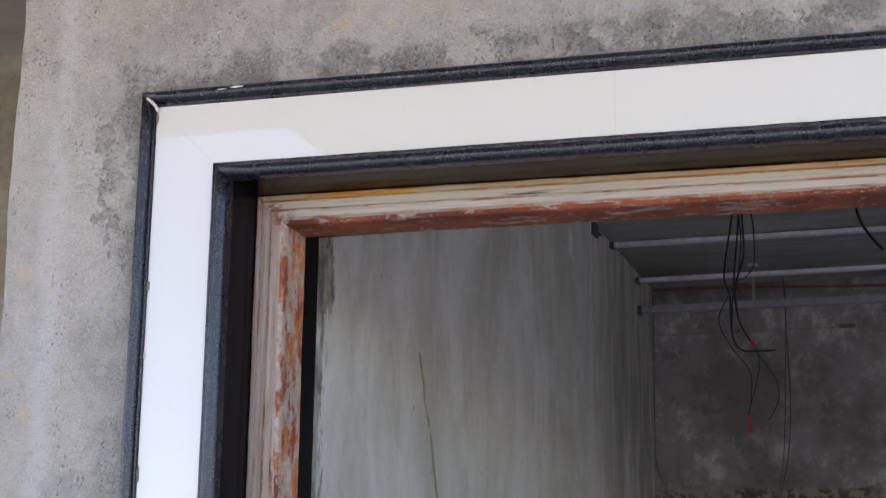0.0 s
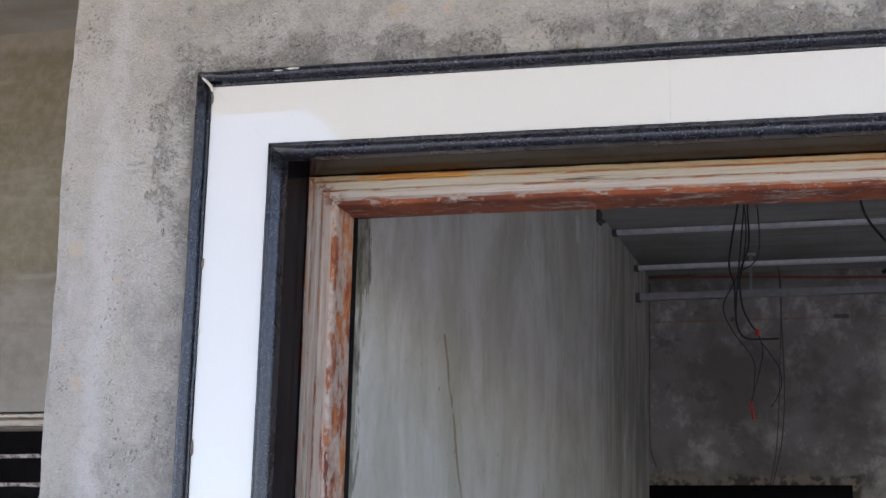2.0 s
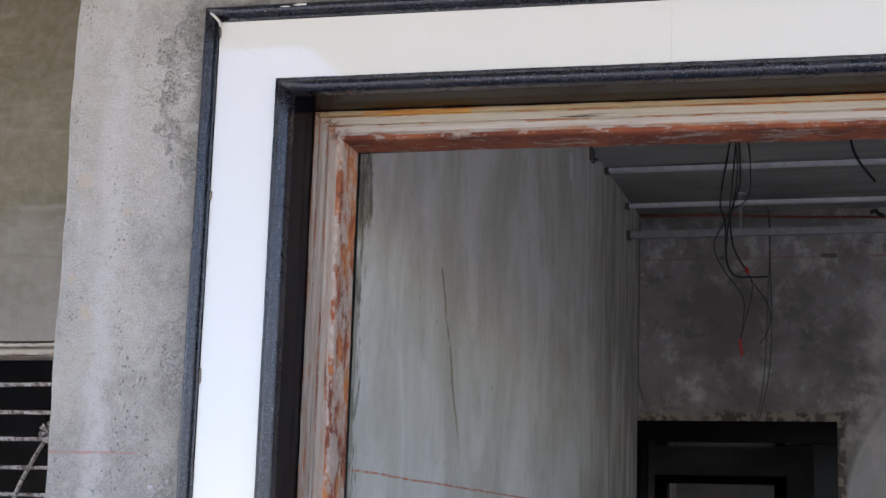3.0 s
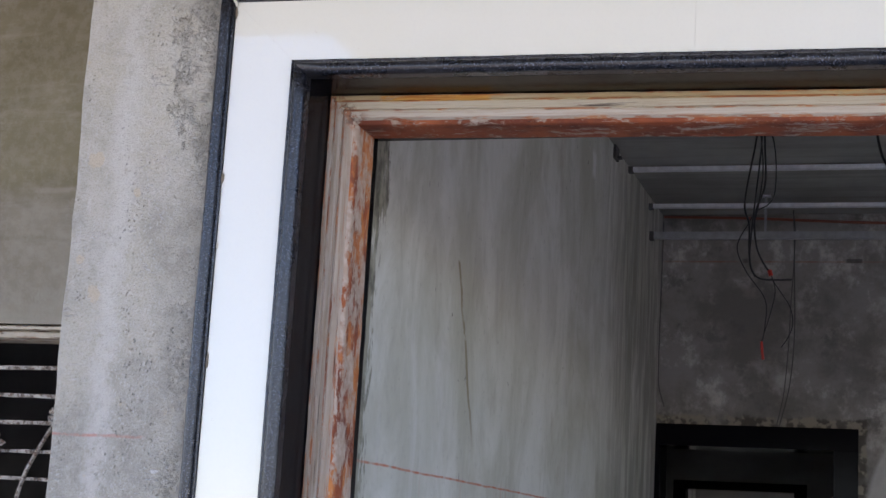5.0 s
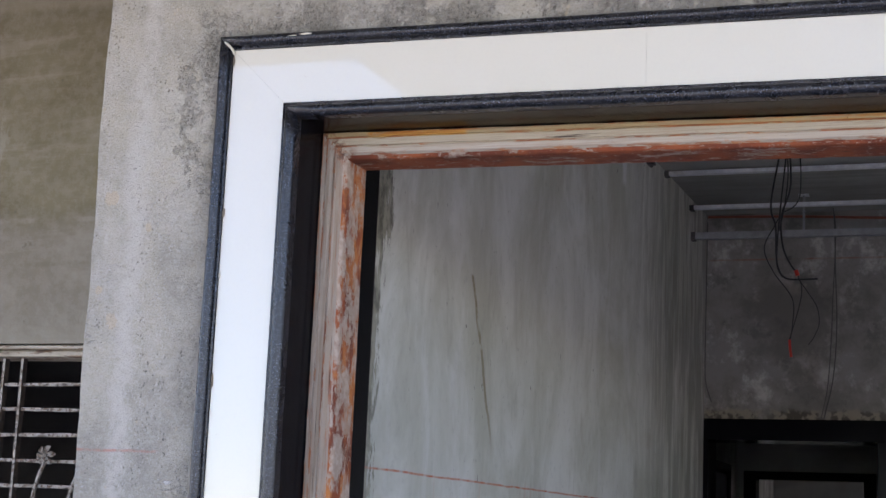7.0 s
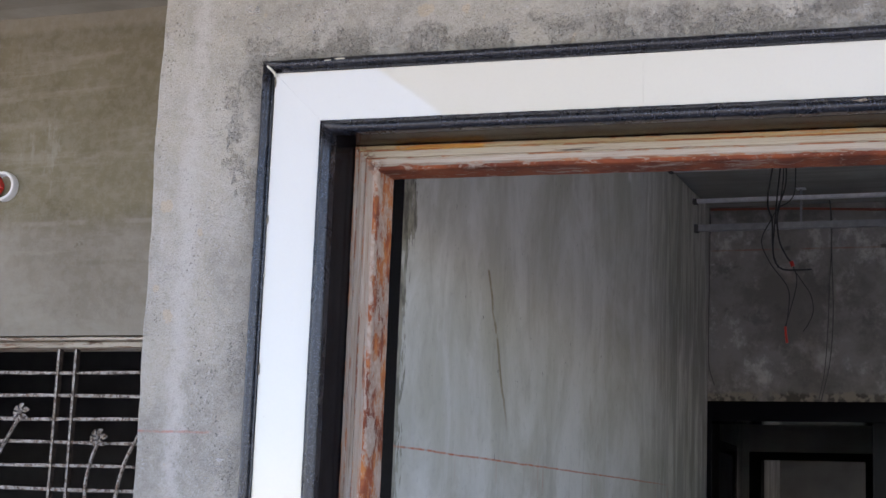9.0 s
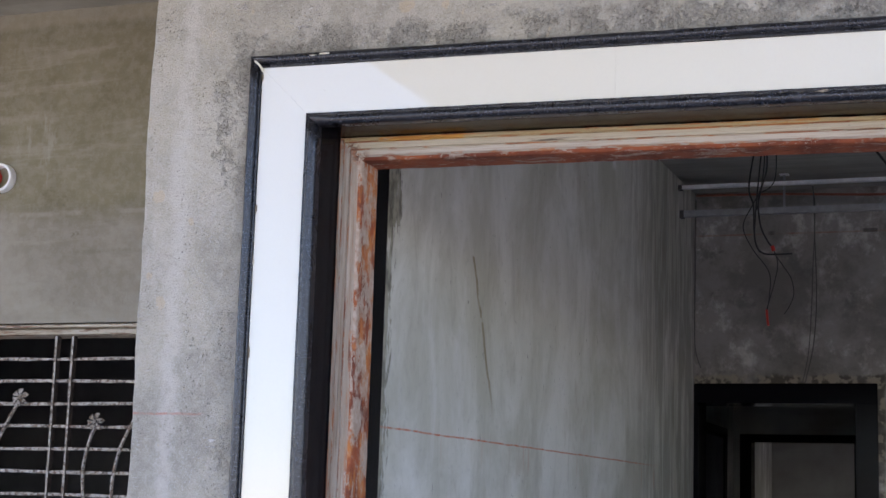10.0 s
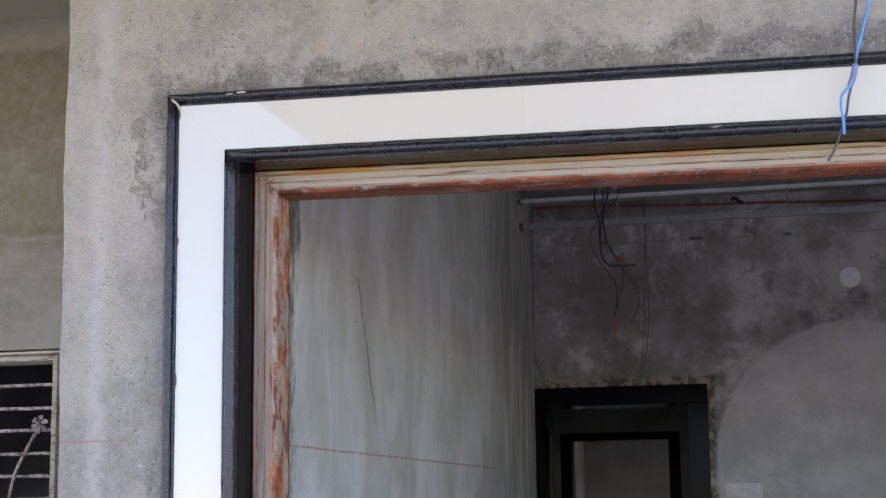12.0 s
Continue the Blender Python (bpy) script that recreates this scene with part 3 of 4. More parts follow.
M_BLACKWIRE = plain("black_cable", (0.018, 0.017, 0.017), 0.5)
M_BLUEWIRE = plain("blue_cable", (0.09, 0.33, 0.72), 0.4)
M_GREYWIRE = plain("grey_cable", (0.075, 0.07, 0.065), 0.6)
M_CONDUIT = plain("red_brown_conduit", (0.26, 0.085, 0.05), 0.6)
M_DULL = plain("dull_grey_steel", (0.30, 0.31, 0.31), 0.6, 0.2)
M_TAPE = plain("faded_tape", (0.19, 0.23, 0.42), 0.6)
# low colour carries the gloom of the unlit grille room; door leaf shares it
M_DARK = plain("dim_room_tone", (0.10, 0.10, 0.10), 0.9, 0, 0.2, 3.0)
M_MORTAR = plain("brown_mortar", (0.22, 0.18, 0.13), 0.9, 0, 0.3, 60)
M_PLATE = plain("pale_plate", (0.60, 0.60, 0.58), 0.5)


# ---------------------------------------------------------------- mesh helpers
def mesh_of(name, bm, mats):
    me = bpy.data.meshes.new(name)
    bmesh.ops.recalc_face_normals(bm, faces=bm.faces)
    bm.to_mesh(me)
    bm.free()
    for m in mats if isinstance(mats, (list, tuple)) else [mats]:
        me.materials.append(m)
    return me


def part(name, bm, material, parent=None, label=""):
    ob = new(name, mesh_of(name, bm, material))
    ob.parent = parent
    return tagged(ob, label)


def thing(name, at, label, category, group="", kind=""):
    ob = new(name)
    ob.location = at
    bpy.context.view_layer.update()
    return tagged(ob, label, category, group, kind)


def under(ob, parent):
    """Parents ob, built in world places, to an Empty that stands elsewhere."""
    ob.parent = parent
    ob.matrix_parent_inverse = Matrix.Translation(parent.location).inverted()
    return ob


def box(x0, x1, y0, y1, z0, z1, bevel=0.0, bm=None):
    bm2 = bmesh.new()
    bmesh.ops.create_cube(bm2, size=1.0)
    for v in bm2.verts:
        v.co = Vector(((x0 + x1) / 2 + v.co.x * (x1 - x0), (y0 + y1) / 2 + v.co.y * (y1 - y0), (z0 + z1) / 2 + v.co.z * (z1 - z0)))
    if bevel:
        bmesh.ops.bevel(bm2, geom=list(bm2.edges), offset=bevel, segments=2, affect="EDGES", profile=0.5)
    if bm is None:
        return bm2
    tmp = bpy.data.meshes.new("tmp")
    bm2.to_mesh(tmp)
    bm2.free()
    bm.from_mesh(tmp)
    bpy.data.meshes.remove(tmp)
    return bm


def tube(points, radius, sides=8, bm=None, smooth=8):
    """A round cord through the points, Catmull-Rom smoothed."""
    bm = bm or bmesh.new()
    p = [Vector(q) for q in points]
    if smooth > 1 and len(p) > 2:
        e = [2 * p[0] - p[1], *p, 2 * p[-1] - p[-2]]
        fine = []
        for i in range(1, len(e) - 2):
            for k in range(smooth):
                t = k / smooth
                a, b, c, d = e[i - 1], e[i], e[i + 1], e[i + 2]
                fine.append(0.5 * (2 * b + (c - a) * t + (2 * a - 5 * b + 4 * c - d) * t * t + (3 * b - a - 3 * c + d) * t ** 3))
        p = fine + [p[-1]]
    rings = []
    for i, q in enumerate(p):
        way = (p[min(i + 1, len(p) - 1)] - p[max(i - 1, 0)]).normalized()
        side = way.cross(Vector((0, 1, 0)))
        side = side.normalized() if side.length > 0.01 else Vector((1, 0, 0))
        up = side.cross(way)
        rings.append([bm.verts.new(q + radius * (math.cos(a) * side + math.sin(a) * up)) for a in (2 * math.pi * k / sides for k in range(sides))])
    for a, b in zip(rings, rings[1:]):
        for k in range(sides):
            f = bm.faces.new((a[k], a[(k + 1) % sides], b[(k + 1) % sides], b[k]))
            f.smooth = True
    bm.faces.new(rings[0][::-1])
    bm.faces.new(rings[-1])
    return bm


def shy(u):
    """How far the jamb's outer pieces stand off to the side of their place in the head."""
    return 0.006 * max(0.0, min(1.0, (0.168 - u) / 0.14)) if u > 0.03 else 0.006


def casing_leg(profile, side, z_bottom, uneven=0.0, step=0.04, red_from=None, smooth=False, top=HEAD, left=0.0, right=OPEN_R, lean=1):
    """A mitred casing member with the profile (inward, depth). side: left, right or head."""
    bm = bmesh.new()
    rng = random.Random(hash((len(profile), round(uneven * 1e5))) % 1000 + len(side))
    length = (right - left) if side == "head" else top - z_bottom
    cuts = max(1, round(length / step))
    rows = []
    for i in range(cuts + 1):
        f = i / cuts
        du, dv = (rng.uniform(-uneven, uneven), rng.uniform(-uneven, uneven)) if 0 < i < cuts else (0, 0)
        row = []
        for u, v in profile:
            uu, vv = u + du, v + dv * 0.6
            if side == "head":
                a, b = left + uu - lean * shy(uu), right - uu
                x = a + (b - a) * f
                co = (x, vv, top - uu + lean * FALL * x)
            else:
                x = left + uu - lean * shy(uu) if side == "left" else right - uu
                a, b = z_bottom, top - uu + lean * FALL * x
                co = (x, vv, a + (b - a) * f)
            row.append(bm.verts.new(co))
        rows.append(row)
    n = len(profile)
    for a, b in zip(rows, rows[1:]):
        for k in range(n):
            f = bm.faces.new((a[k], a[(k + 1) % n], b[(k + 1) % n], b[k]))
            f.smooth = smooth and 1 <= k <= n - 3
            if red_from is not None and k >= red_from and k < n - 1:
                f.material_index = 1
    bm.faces.new(rows[0])
    bm.faces.new(rows[-1])
    return bm


# ---------------------------------------------------------------- structure
GROUND_Z, FLOOR_Z = -0.15, 0.0
WALL_X, BACK_Y, WALL_END = 0.113, 4.275, 0.537   # room's side wall, far wall, where the side wall's plaster starts
CEIL_Z, PORCH_Z, LEFT_Y = 2.894, 2.85, 0.92
PIER_X = -0.276

ground = tagged(part("ground", box(-400, 400, -400, 400, GROUND_Z - 0.5, GROUND_Z), M_GROUND), "bare trodden earth round the unfinished house", "ground", kind="structure")
floor = tagged(part("floor", box(-5.0, 3.8, 0.0, 11.1, GROUND_Z + 0.004, FLOOR_Z), M_FLOOR), "rough grey cement screed floor", "floor", kind="structure")


def pier_wall():
    """Front wall: the corner pier with a slightly wavy arris, the lintel above the casing and the wall past it."""
    bm = bmesh.new()
    rng = random.Random(4)
    rows = []
    cuts = 66
    for i in range(cuts + 1):
        z = GROUND_Z + (3.30 - GROUND_Z) * i / cuts
        w = 0.0022 * math.sin(z * 5.1) + 0.0018 * math.sin(z * 13 + 1) + rng.uniform(-0.0011, 0.0011)
        r = 0.006 + rng.uniform(-0.002, 0.002)
        x = PIER_X + w
        rows.append([bm.verts.new(c) for c in ((0.10, 0.015, z), (x + r, 0.015, z), (x + 0.3 * r, 0.015 + 0.3 * r, z), (x, 0.015 + r, z), (x, WALL_END, z), (0.10, WALL_END, z))])
    for a, b in zip(rows, rows[1:]):
        for k in range(6):
            bm.faces.new((a[k], a[(k + 1) % 6], b[(k + 1) % 6], b[k]))
    bm.faces.new(rows[0])
    bm.faces.new(rows[-1])
    box(0.10, OPEN_R - 0.10, 0.015, WALL_END, 2.23, 3.30, bm=bm)
    box(OPEN_R - 0.10, 3.8, 0.015, WALL_END, GROUND_Z, 3.30, bm=bm)
    # rebate that carries the casing and the frame
    box(0.10, 0.156, 0.018, 0.214, GROUND_Z, 2.23, bm=bm)
    box(OPEN_R - 0.156, OPEN_R - 0.10, 0.018, 0.214, GROUND_Z, 2.23, bm=bm)
    box(0.156, OPEN_R - 0.156, 0.018, 0.214, 2.195, 2.23, bm=bm)
    return bm


wall_front = tagged(part("wall_front", pier_wall(), M_FACADE), "unpainted grey cement plaster front wall, stained and pitted", "wall", kind="structure")
wall_side = tagged(part("wall_side", box(PIER_X, WALL_X, WALL_END + 0.002, BACK_Y, FLOOR_Z, CEIL_Z, 0.003), M_ROOM), "grey trowelled plaster wall inside the room with a red chalk line", "wall", kind="structure")

DOOR_L, DOOR_R, DOOR_T = 0.13, 0.905, 1.975     # rough doorway in the far wall
bm = box(DOOR_R, 3.8, BACK_Y, BACK_Y + 0.16, FLOOR_Z, CEIL_Z)
box(-0.276, DOOR_R, BACK_Y, BACK_Y + 0.16, DOOR_T, CEIL_Z, bm=bm)
box(-0.276, DOOR_L, BACK_Y, BACK_Y + 0.16, FLOOR_Z, DOOR_T, bm=bm)
wall_back = tagged(part("wall_back", bm, M_BACK), "dull grey plaster far wall with damp stains and a pale round-topped patch", "wall", kind="structure")
# opening is added, out of view, to bring daylight onto the side wall
bm = box(3.6, 3.8, WALL_END, BACK_Y, FLOOR_Z, 0.60)
box(3.6, 3.8, WALL_END, BACK_Y, 2.25, CEIL_Z, bm=bm)
box(3.6, 3.8, WALL_END, 0.62, 0.60, 2.25, bm=bm)
box(3.6, 3.8, 1.95, BACK_Y, 0.60, 2.25, bm=bm)
wall_right = tagged(part("wall_right", bm, M_ROOM), "grey plaster wall out of view, with an opening added to light the room", "wall", kind="structure")
ceiling = tagged(part("ceiling", box(-5.0, 3.8, WALL_END + 0.002, 11.1, CEIL_Z, CEIL_Z + 0.14), M_CEIL), "bare grey concrete slab ceiling with board marks", "ceiling", kind="structure")

# passage behind the far doorway, a second doorway at its end and a lit room past that
PASS_Y = 8.30
bm = box(0.44, 3.0, PASS_Y, PASS_Y + 0.12, FLOOR_Z, CEIL_Z)
box(-2.0, -0.38, PASS_Y, PASS_Y + 0.12, FLOOR_Z, CEIL_Z, bm=bm)
box(-0.38, 0.44, PASS_Y, PASS_Y + 0.12, 2.0, CEIL_Z, bm=bm)
tagged(part("wall_passage", bm, M_CEIL), "dim grey plaster wall at the end of the passage", "wall", kind="structure")
tagged(part("wall_passage_side", box(-0.60, -0.45, BACK_Y + 0.16, PASS_Y, FLOOR_Z, CEIL_Z), M_CEIL), "dim grey side wall of the passage", "wall", kind="structure")
tagged(part("wall_passage_right", box(1.5, 1.6, BACK_Y + 0.16, PASS_Y, FLOOR_Z, CEIL_Z), M_CEIL), "dim grey side wall of the passage", "wall", kind="structure")
tagged(part("wall_passage_end", box(-2.0, 3.0, 11.0, 11.1, FLOOR_Z, CEIL_Z), M_CEIL), "grey plaster wall seen through two doorways", "wall", kind="structure")
bm = box(2.9, 3.0, PASS_Y + 0.12, 11.0, FLOOR_Z, 1.1)
box(2.9, 3.0, PASS_Y + 0.12, 11.0, 1.9, CEIL_Z, bm=bm)
tagged(part("wall_far_window", bm, M_CEIL), "wall with a wide opening that lights the last room", "wall", kind="structure")
tagged(part("wall_far_side", box(-0.75, -0.62, PASS_Y + 0.12, 11.0, FLOOR_Z, CEIL_Z), M_ROOM), "pale plaster wall of the last room", "wall", kind="structure")

# recessed wall with the grille window
WIN_R, WIN_L, WIN_T, WIN_B = -0.706, -2.90, 1.879, 0.75
bm = box(-5.0, PIER_X, LEFT_Y, LEFT_Y + 0.2, WIN_T, 3.30)
box(-5.0, WIN_L, LEFT_Y, LEFT_Y + 0.2, GROUND_Z, WIN_T, bm=bm)
box(WIN_R, PIER_X, LEFT_Y, LEFT_Y + 0.2, GROUND_Z, WIN_T, bm=bm)
box(WIN_L, WIN_R, LEFT_Y, LEFT_Y + 0.2, GROUND_Z, WIN_B, bm=bm)
wall_left = tagged(part("wall_left", bm, M_OLIVE), "brown-olive cement rendered wall under the porch", "wall", kind="structure")
# gloom behind the grille is painted into these two walls
tagged(part("wall_left_room", box(-5.0, PIER_X, 4.2, 4.27, FLOOR_Z, CEIL_Z), M_DARK), "wall of the unlit room behind the grille, its gloom put into a dark colour", "wall", kind="structure")
tagged(part("wall_left_end", box(-5.1, -5.0, LEFT_Y, 4.3, FLOOR_Z, CEIL_Z), M_DARK), "plain unseen wall closing the unlit room, coloured dark for its gloom", "wall", kind="structure")

# porch slab: shallow past the pier, deep in front of the opening
bm = box(-5.0, -0.455, -1.66, LEFT_Y, PORCH_Z, PORCH_Z + 0.13)
box(-0.455, 1.85, -2.85, 0.014, PORCH_Z, PORCH_Z + 0.13, bm=bm)
tagged(part("porch_ceiling", bm, M_PORCH), "bare concrete porch slab", "ceiling", kind="structure")
tagged(part("roof_slab", box(-5.1, 3.9, WALL_END, 11.2, 3.30, 3.45), M_PORCH), "flat concrete roof slab", "roof", kind="structure")


# ---------------------------------------------------------------- the casing round the opening
ROUND = [math.radians(a) for a in range(0, 181, 20)]
PENCIL_OUT = [(-0.002, 0.016)] + [(0.0088 - 0.0108 * math.cos(a), -0.003 - 0.0115 * math.sin(a)) for a in ROUND] + [(0.0202, -0.0015), (0.0212, -0.0042), (0.0248, -0.0040), (0.0255, 0.014)]
PENCIL_IN = [(0.1365, 0.014), (0.1367, -0.0040), (0.1400, -0.0042), (0.1412, -0.0012)] + [(0.1535 - 0.0120 * math.cos(a), -0.002 - 0.0120 * math.sin(a)) for a in ROUND] + [(0.1657, 0.017)]

casing = thing("door_casing", (OPEN_R / 2, 0.015, FLOOR_Z), "cream glazed tile door casing edged with black granite mouldings", "door casing")
for side in ("left", "head", "right"):
    under(part("outer_moulding", casing_leg(PENCIL_OUT, side, FLOOR_Z, 0.0006, 0.05, None, True), M_TRIM, None, "black granite pencil moulding"), casing)
    under(part("inner_moulding", casing_leg(PENCIL_IN, side, FLOOR_Z, 0.0005, 0.05, None, True), M_TRIM, None, "black granite pencil moulding"), casing)


def tile_piece(side, a, b, tilt=0.0):
    """One tile of the casing from a to b along its member; the ends at a corner are mitred."""
    u0, u1, gap = 0.0258, 0.1362, 0.0002
    bm = bmesh.new()
    quad = []
    for u in (u0, u1):
        for e in (a, b):
            if side == "head":
                e = max(min(e, OPEN_R - u - gap), u - shy(u) + gap)
                quad.append((e, HEAD - u + FALL * e))
            else:
                x = u - shy(u) if side == "left" else OPEN_R - u
                quad.append((x, min(e, HEAD - u + FALL * x - gap)))
    order = [quad[0], quad[1], quad[3], quad[2]]
    bow = lambda q: tilt * (q[1] - HEAD)
    front = [bm.verts.new((q[0], 0.001 + bow(q), q[1])) for q in order]
    back = [bm.verts.new((q[0], 0.0145, q[1])) for q in order]
    bm.faces.new(front)
    bm.faces.new(back[::-1])
    for k in range(4):
        bm.faces.new((front[k], front[(k + 1) % 4], back[(k + 1) % 4], back[k]))
    bmesh.ops.recalc_face_normals(bm, faces=bm.faces)
    bmesh.ops.bevel(bm, geom=[e for e in bm.edges if abs(e.verts[0].co.y) < 0.01 and abs(e.verts[1].co.y) < 0.01], offset=0.0002, segments=1, affect="EDGES")
    return bm


for side, a, b, tilt in (("left", 0.0, 0.90, 0), ("left", 0.9006, 9, 0), ("head", -1, 0.839, 0.0004), ("head", 0.8394, 1.64, -0.001), ("head", 1.6404, 9, -0.002),
                         ("right", 0.0, 0.90, 0), ("right", 0.9006, 1.665, 0), ("right", 1.6652, 9, 0)):
    under(part("tile", tile_piece(side, a, b, tilt), M_TILE), casing)
for side in ("left", "head", "right"):
    under(part("reveal_lining", casing_leg([(0.1575, 0.018), (0.166, 0.018), (0.166, 0.2135), (0.1575, 0.2135)], side, FLOOR_Z), M_LINING, None, "polished black granite lining filmed with dust"), casing)
for side in ("left", "head", "right"):
    under(part("grout_bed", casing_leg([(0.0257, 0.0019), (0.1363, 0.0019), (0.1363, 0.0146), (0.0257, 0.0146)], side, FLOOR_Z), M_GROUT), casing)
# dab of pale grout where the mouldings meet
under(part("grout", tube([(0.006, -0.0125, HEAD - 0.012), (0.013, -0.012, HEAD - 0.018), (0.0205, -0.006, HEAD - 0.027), (0.0215, -0.002, HEAD - 0.034)], 0.0028, 6), M_GROUT, None, "pale grout dab"), casing)



def crumb(centre, size, seed):
    """A ragged crumb of mortar stuck to the casing."""
    bm = bmesh.new()
    bmesh.ops.create_icosphere(bm, subdivisions=3, radius=1.0)
    for v in bm.verts:
        k = 1 + 0.55 * noise.noise(v.co * 2.3 + Vector((seed, 0, 0))) + 0.25 * noise.noise(v.co * 6 + Vector((0, seed, 0)))
        v.co = Vector([centre[i] + v.co[i] * size[i] * k for i in range(3)])
    return bm


for centre, size, mat, look_of in (((0.178, -0.0125, HEAD - 0.007), (0.011, 0.0028, 0.0024), M_GROUT, "whitish mortar smear"), ((0.150, -0.0135, HEAD - 0.009), (0.008, 0.002, 0.0014), M_GROUT, "whitish mortar smear"),
                                ((1.262, -0.009, 2.1885), (0.020, 0.004, 0.005), M_MORTAR, "grey mortar smear"), ((0.0212, 0.0, 2.005), (0.0022, 0.003, 0.009), M_MORTAR, "brown mortar crumb"),
                                ((0.0212, 0.0, 1.683), (0.0020, 0.003, 0.013), M_MORTAR, "brown mortar crumb"), ((0.0212, 0.0, 1.885), (0.0016, 0.003, 0.007), M_GROUT, "pale mortar crumb"),
                                ((0.0215, 0.0, HEAD - 0.047), (0.0018, 0.003, 0.010), M_MORTAR, "brown mortar crumb")):
    under(part("mortar_smear", crumb(centre, size, centre[2] * 31), mat, None, look_of), casing)

FRAME = [(0.1665, 0.2145), (0.1665, 0.118), (0.1685, 0.114), (0.176, 0.113), (0.1775, 0.117), (0.1790, 0.117), (0.1805, 0.113), (0.1935, 0.1115), (0.1950, 0.116), (0.1965, 0.116), (0.1985, 0.1115),
         (0.2085, 0.114), (0.2125, 0.121), (0.2185, 0.126), (0.2205, 0.134), (0.2205, 0.172), (0.2205, 0.214)]
frame_thing = thing("door_frame", (OPEN_R / 2, 0.16, FLOOR_Z), "weathered wooden door frame with flaking cream paint and bare red wood", "door frame")
for side, name in (("left", "jamb"), ("head", "frame_head"), ("right", "jamb")):
    under(part(name, casing_leg(FRAME, side, FLOOR_Z, 0.0006, 0.03, 12), [M_PAINT, M_RED]), frame_thing)

inner = thing("inner_lining", (OPEN_R / 2, 0.38, FLOOR_Z), "polished black granite lining behind the wooden frame", "door lining")
under(part("lining_slab", box(0.1005, 0.1145, 0.2155, WALL_END + 0.001, FLOOR_Z, 2.2295, 0.001), M_INNER), inner)
under(part("lining_slab", box(OPEN_R - 0.1145, OPEN_R - 0.1005, 0.2155, WALL_END + 0.001, FLOOR_Z, 2.2295, 0.001), M_INNER), inner)
under(part("lining_head", box(0.115, OPEN_R - 0.115, 0.2155, WALL_END + 0.001, 2.214, 2.2295, 0.001), M_INNER), inner)


# ---------------------------------------------------------------- far doorways
def granite_doorway(x0, x1, top, y0, y1, left, right, head, label):
    """Black granite casing of a doorway: two jambs and a head, proud of the wall."""
    d = thing("doorway_casing", ((x0 + x1) / 2, y0, FLOOR_Z), label, "door casing", "inner doorways")
    under(part("jamb", box(x0, x0 + left, y0 - 0.018, y1, FLOOR_Z, top - head, 0.002), M_POLISH), d)
    under(part("jamb", box(x1 - right, x1, y0 - 0.018, y1, FLOOR_Z, top - head, 0.002), M_POLISH), d)
    under(part("head", box(x0, x1, y0 - 0.018, y1, top - head, top, 0.002), M_POLISH), d)
    return d


granite_doorway(WALL_X + 0.002, 0.937, 1.998, BACK_Y, BACK_Y + 0.165, 0.022, 0.097, 0.09, "polished black granite casing round the far doorway")
granite_doorway(-0.40, 0.46, 2.005, PASS_Y, PASS_Y + 0.125, 0.08, 0.08, 0.055, "thin black granite casing of a second doorway further back")
side_door = thing("side_door", (-0.44, 7.4, FLOOR_Z), "dark closed door with a black frame in the passage wall", "door")
under(part("jamb", box(-0.455, -0.42, 6.85, 6.93, FLOOR_Z, 1.95, 0.002), M_INNER), side_door)
under(part("jamb", box(-0.455, -0.42, 7.85, 7.93, FLOOR_Z, 1.95, 0.002), M_INNER), side_door)
under(part("head", box(-0.455, -0.42, 6.85, 7.93, 1.95, 2.02, 0.002), M_INNER), side_door)
under(part("leaf", box(-0.453, -0.435, 6.93, 7.85, FLOOR_Z, 1.95, 0.002), M_DARK), side_door)

# ---------------------------------------------------------------- ceiling channels and hangers
def channel(y, z, h, x0, x1, steel):
    """A pressed zinc channel: web and two lips."""
    c = thing("ceiling_channel", ((x0 + x1) / 2, y, z), "bare galvanised steel ceiling channel fixed between the walls", "ceiling channel", "ceiling channels")
    bm = box(x0, x1, y, y + 0.0015, z - h / 2, z + h / 2)
    box(x0, x1, y + 0.0015, y + 0.03, z - h / 2, z - h / 2 + 0.0015, bm=bm)
    box(x0, x1, y + 0.0015, y + 0.03, z + h / 2 - 0.0015, z + h / 2, bm=bm)
    under(part("rail", bm, steel), c)
    under(part("end_clip", box(WALL_X - 0.001, x0 + 0.006, y - 0.002, y + 0.032, z - h / 2 - 0.005, z + h / 2 + 0.002, 0.001), M_GREYWIRE), c)
    return c


channel(3.41, 2.880, 0.015, WALL_X + 0.012, 3.6, M_ZINC)
channel(3.90, 2.849, 0.015, WALL_X + 0.012, 3.6, M_ZINC)
channel(3.94, 2.735, 0.028, WALL_X + 0.012, 3.6, M_DULL)


def hanger(x, y):
    h = thing("channel_hanger", (x, y, CEIL_Z), "thin galvanised strap hanging from the slab to the channels", "hanger", "channel hangers")
    under(part("strap", box(x - 0.005, x + 0.005, y - 0.0012, y + 0.0012, 2.72, CEIL_Z), M_DULL), h)
    under(part("foot", box(x - 0.02, x + 0.02, y - 0.02, y + 0.02, CEIL_Z - 0.004, CEIL_Z, 0.0005), M_ZINC), h)


clip = thing("wall_clip", (WALL_X, 3.14, 2.87), "small dark steel clip fixed high on the plaster wall", "clip")
under(part("plate", box(WALL_X - 0.001, WALL_X + 0.010, 3.10, 3.17, 2.845, CEIL_Z, 0.002), M_GREYWIRE), clip)
under(part("tongue", box(WALL_X + 0.0102, WALL_X + 0.026, 3.12, 3.15, 2.848, 2.856, 0.001), M_GREYWIRE), clip)
hanger(0.581, 3.935)
hanger(1.352, 3.935)


